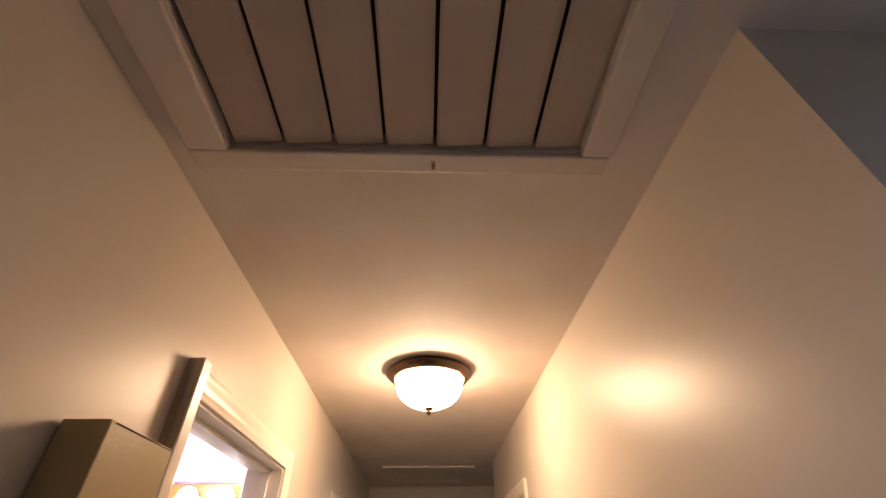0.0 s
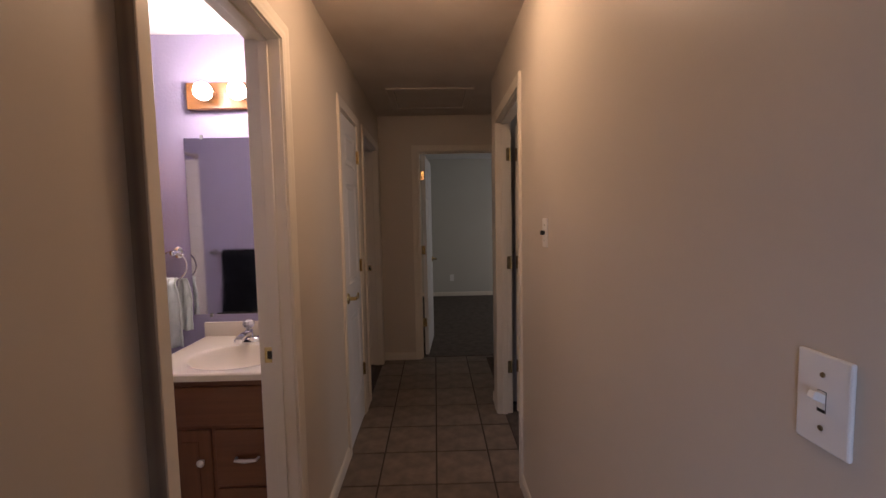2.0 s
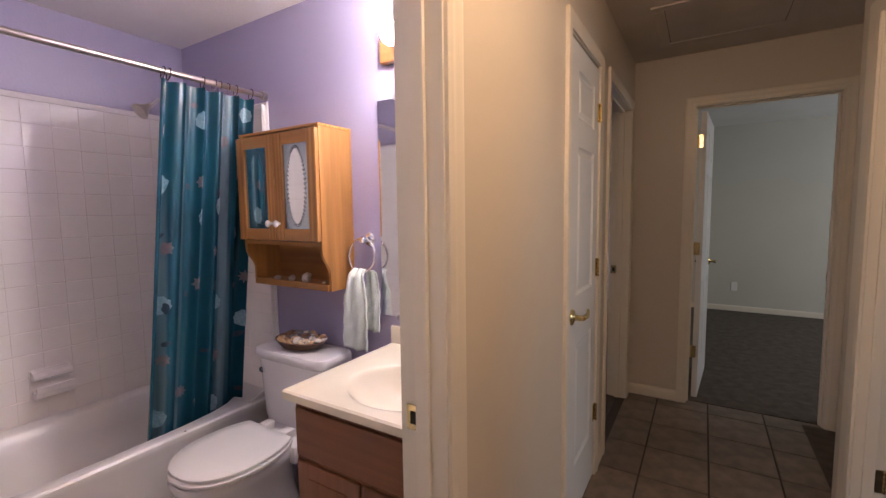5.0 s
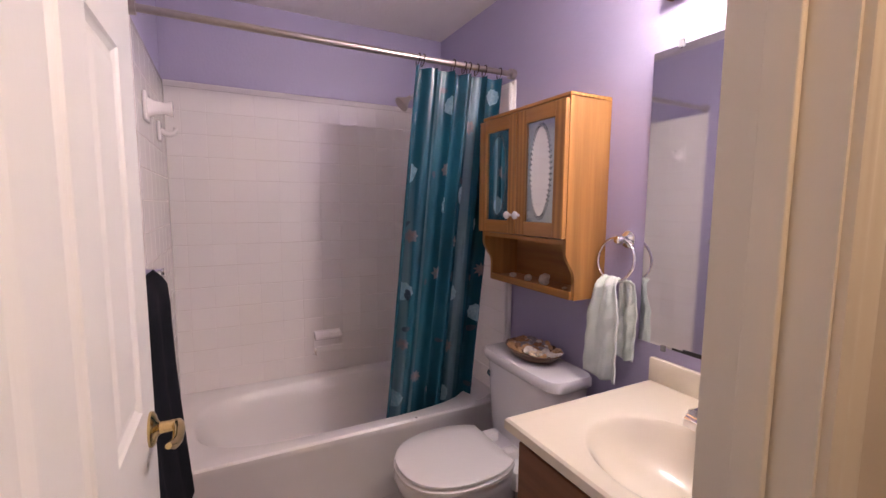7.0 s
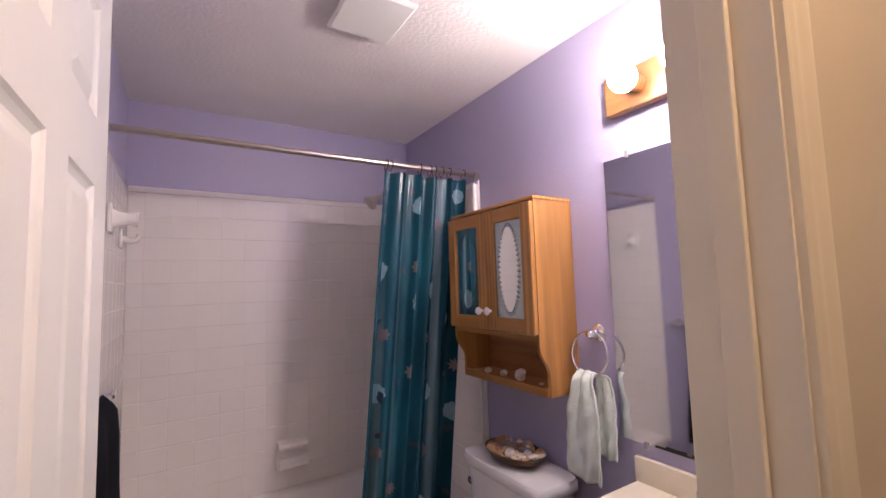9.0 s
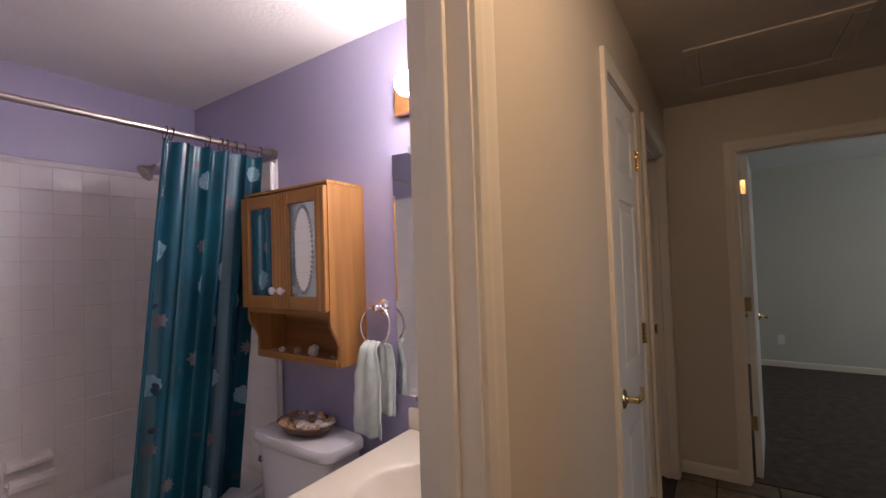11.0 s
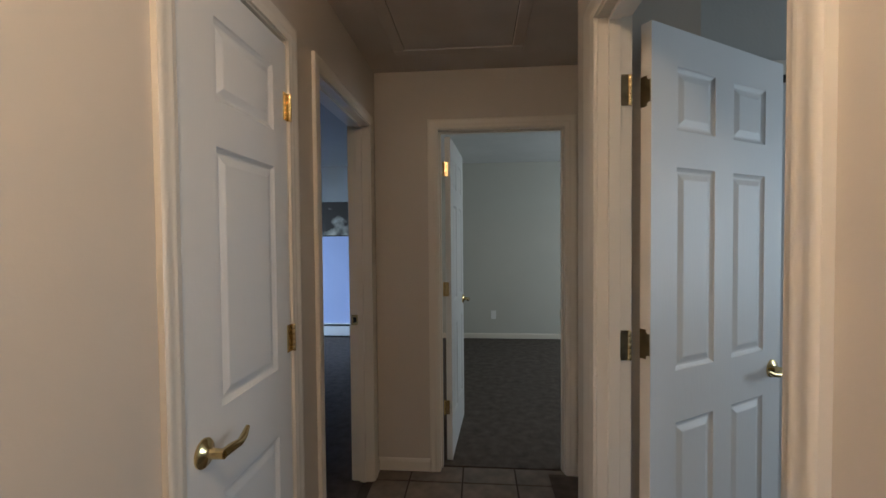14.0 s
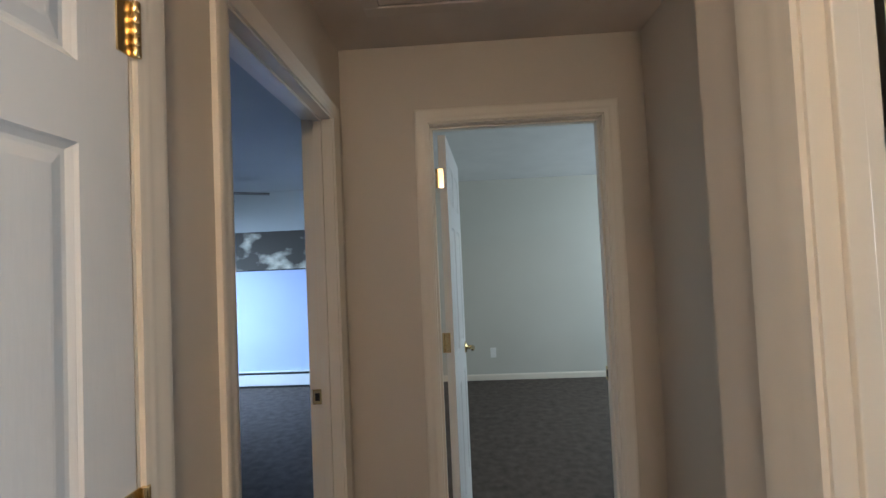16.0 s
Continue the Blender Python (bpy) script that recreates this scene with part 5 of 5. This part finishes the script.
def bath_hang(front):
    def fn(u, v):
        k = min(1, v * 8)
        x = T0 + (T1 - T0) * u + 0.01 * math.sin(5 * v + u)
        z = 1.160 - v * (0.71 if front else 0.6)
        y = (1 if front else -1) * 0.028 * math.sin(math.pi / 2 * min(1, v * 16)) + 0.008 * math.sin(u * 17 + 2 * v) * k + (0.03 * v * v if front else 0)
        return (x, y, z)
    return fn


for fr in (True, False):
    ob = part("towel_front" if fr else "towel_back", sheet(bmesh.new(), 40, 40, bath_hang(fr)), NAVY, bt, smooth=True)
    so = ob.modifiers.new("thick", "SOLIDIFY")
    so.thickness = 0.009

# ---- rooms beyond ----
part_border = tagged(part("wallpaper_border", boxes((-3.98, -0.14, FARY - 0.004, FARY - 0.0005, 1.44, 1.92)), BORDER), "printed wallpaper border, dark shapes on cream", "wallpaper border")
tagged(part("wall_stripe", boxes((-3.98, -0.14, FARY - 0.006, FARY - 0.0042, 1.432, 1.447)), DARK), "thin black edge under the border", "border edge")
tagged(part("upper_wall", boxes((-3.99, -0.135, FARY - 0.003, FARY - 0.0003, 1.92, RH)), GREYWALL), "grey upper wall above the border", "wall", kind="structure")
# thin dark tube down the casing's outer edge, with a small dot on top
cord = thing("thin_dark_line", "thin dark upright line beside the door casing", "cord", pose(XL + 0.004, 4.760, 0))
part("cord", tube(bmesh.new(), [(0, 0, 0.02), (0.001, 0.001, 0.9), (0, 0, 2.03)], 0.0016, 8), DARK, cord)
part("top_dot", lathe(bmesh.new(), [(0, 0), (0.003, 0), (0.003, 0.004), (0, 0.005)], (0.004, 0, 2.032), "z", 10), AGED, cord, smooth=True)
heater = thing("baseboard_heater", "white metal baseboard heater along the wall", "heater", pose(0, FARY, 0))
part("cover", boxes((-3.6, -0.2, -0.055, -0.004, 0.03, 0.165), bevel=0.006), PLASTIC, heater)
part("top_slot", boxes((-3.58, -0.22, -0.056, -0.008, 0.166, 0.19)), DARK, heater)
part("cap", boxes((-3.6, -0.2, -0.05, -0.003, 0.19, 0.2), bevel=0.002), PLASTIC, heater)
part("bottom_slot", boxes((-3.58, -0.22, -0.05, -0.01, 0.006, 0.03)), DARK, heater)
fan = thing("ceiling_fan", "dark bladed ceiling fan at rest", "ceiling fan", pose(-2.15, 7.3, RH))
part("motor", lathe(bmesh.new(), [(0, 0), (0.06, 0), (0.05, -0.03), (0.02, -0.04), (0.02, -0.1), (0.10, -0.12), (0.11, -0.17), (0.07, -0.2), (0, -0.21)], segs=28), BRONZE, fan, smooth=True)
for k in range(5):
    bm = boxes((0.12, 0.62, -0.065, 0.065, -0.155, -0.147), bevel=0.003)
    bm.transform(Matrix.Rotation(2 * math.pi * k / 5 + 0.454, 4, "Z"))
    part("blade", bm, BRONZE, fan)
outlet = thing("wall_outlet", "white outlet plate on the pale green wall", "outlet", pose(0.80, FARY, 0.33))
part("plate", boxes((-0.035, 0.035, -0.006, 0, -0.058, 0.058), bevel=0.002), PLASTIC, outlet)
for z in (-0.02, 0.02):
    part("socket", boxes((-0.014, 0.014, -0.0075, -0.006, z - 0.012, z + 0.012), bevel=0.0007), PLASTIC, outlet)

closet = thing("closet_track", "dark sliding door track under the closet header", "closet track", pose(0, 4.2, 2.06))
part("track", boxes((1.42, 3.3, 0.0, 0.05, -0.022, 0.0)), BLACKP, closet)
part("header_trim", boxes((1.40, 3.32, -0.014, -0.002, 0.0, 0.055), bevel=0.003), TRIM, closet)
for k, x in enumerate((1.425, 2.34)):
    cd = thing("closet_door", "glossy white sliding closet door with a round finger pull", "closet door", pose(x, 4.212 + 0.022 * k, 0.012), "closet doors")
    part("leaf", boxes((0, 0.955, 0, 0.018, 0, 2.02), bevel=0.002), DOOR, cd)
    bm = lathe(bmesh.new(), [(0, -0.001), (0.03, -0.001), (0.032, -0.004), (0.027, -0.004), (0.025, 0.0), (0, 0.001)], axis="y", segs=24)
    bm.transform(Matrix.Translation((0.60 if k == 0 else 0.06, 0, 0.94)))
    part("finger_pull", bm, PLASTIC, cd, "white finger pull", smooth=True)

# ---- tiles, piece by piece ----


def tile_data(name, w, h, d, bevel, mat):
    """A tile in the x y plane with its face at z = d."""
    bm = bmesh.new()
    lo = [bm.verts.new((sx * w / 2, sy * h / 2, 0)) for sx, sy in ((-1, -1), (1, -1), (1, 1), (-1, 1))]
    md = [bm.verts.new((sx * w / 2, sy * h / 2, d - bevel)) for sx, sy in ((-1, -1), (1, -1), (1, 1), (-1, 1))]
    ri = [bm.verts.new((sx * (w / 2 - 0.3 * bevel), sy * (h / 2 - 0.3 * bevel), d - 0.3 * bevel)) for sx, sy in ((-1, -1), (1, -1), (1, 1), (-1, 1))]
    hi = [bm.verts.new((sx * (w / 2 - bevel), sy * (h / 2 - bevel), d)) for sx, sy in ((-1, -1), (1, -1), (1, 1), (-1, 1))]
    for a, b in ((lo, md), (md, ri), (ri, hi)):
        for k in range(4):
            bm.faces.new((a[k], a[(k + 1) % 4], b[(k + 1) % 4], b[k]))
    bm.faces.new(hi)
    bmesh.ops.recalc_face_normals(bm, faces=bm.faces)
    me = bpy.data.meshes.new(name)
    bm.to_mesh(me)
    bm.free()
    me.materials.append(mat)
    return me


GX, GY, PX, PY = 0.498, 2.82, 0.308, 0.316
cache = {}


def tile_on(parent, m, w, h, d, bevel, mat, jitter=0.0):
    key = (round(w, 3), round(h, 3), mat.name)
    if key not in cache:
        cache[key] = tile_data("tile", key[0], key[1], d, bevel, mat)
    o = new("tile", cache[key])
    o.parent = parent
    o.matrix_world = m @ Euler((rng.uniform(-jitter, jitter), rng.uniform(-jitter, jitter), 0)).to_matrix().to_4x4()


for i in range(-3, 4):
    for j in range(-12, 8):
        x0, x1 = GX + i * PX + 0.005, GX + (i + 1) * PX - 0.005
        y0, y1 = GY + j * PY + 0.005, GY + (j + 1) * PY - 0.005
        right = 3.9 if y1 < 0.85 else (1.27 if y1 > 3.84 else (XR if y1 < 2.84 or y0 > 3.6 else 0.99))
        x0, x1, y1 = max(x0, XL), min(x1, right), min(y1, YE + 0.05)
        if x1 - x0 > 0.03 and y1 - y0 > 0.03:
            tile_on(floor, Matrix.Translation(((x0 + x1) / 2, (y0 + y1) / 2, -0.0055)), x1 - x0, y1 - y0, 0.0055, 0.002, FLOORTILE, 0.0012)

TP, TTOP, CAPZ = 0.1078, 1.905, 1.935


def tile_wall(name, label, place, s0, s1, cut):
    """Square wall tiles from the tub's rim to a bullnose cap, over a grout bed; the first column is cut."""
    bed = tagged(part(name, slab(place, s0, s1, RIM - 0.02, TTOP, 0.0, 0.0098), GROUT), label, "tile surround", kind="structure")
    cap = [(0.0, TTOP + 0.0015), (0.0115, TTOP + 0.0008), (0.0115, CAPZ - 0.012), (0.0108, CAPZ - 0.007), (0.0085, CAPZ - 0.003), (0.004, CAPZ), (0.0, CAPZ)]
    part("bullnose_cap", loft(bmesh.new(), [[place(s, zz, v) for v, zz in cap] for s in (s0, s1)]), TILE, bed, smooth=True)
    z = TTOP
    while z > RIM + 0.01:
        z0 = max(z - TP, RIM - 0.005)
        s = s0
        while s < s1 - 0.012:
            e = min(s + (cut if s == s0 else TP), s1)
            c = place((s + e) / 2, (z + z0) / 2, 0.0055)
            p, q, r = place(1, 0, 0) - place(0, 0, 0), place(0, 1, 0) - place(0, 0, 0), place(0, 0, 1) - place(0, 0, 0)
            if p.cross(q).dot(r) < 0:
                p = -p
            m = Matrix((p, q, r)).transposed().to_4x4()
            m.translation = c
            tile_on(bed, m, e - s - 0.0003, z - z0 - 0.0018, 0.006, 0.0017, TILE, 0.0018)
            s = e
        z = z0
    return bed


tile_wall("tile_wall_back", "white glazed square tile above the tub", on_x(BX0, 1), BY0 + 0.012, BY1 - 0.012, 0.0645)
tile_wall("tile_wall_near", "white glazed square tile at the tub's end", on_y(BY0, 1), BX0, TX1 + 0.02, TP)
tile_wall("tile_wall_shower", "white glazed square tile behind the shower head", on_y(BY1, -1), BX0, TX1 + 0.02, TP)
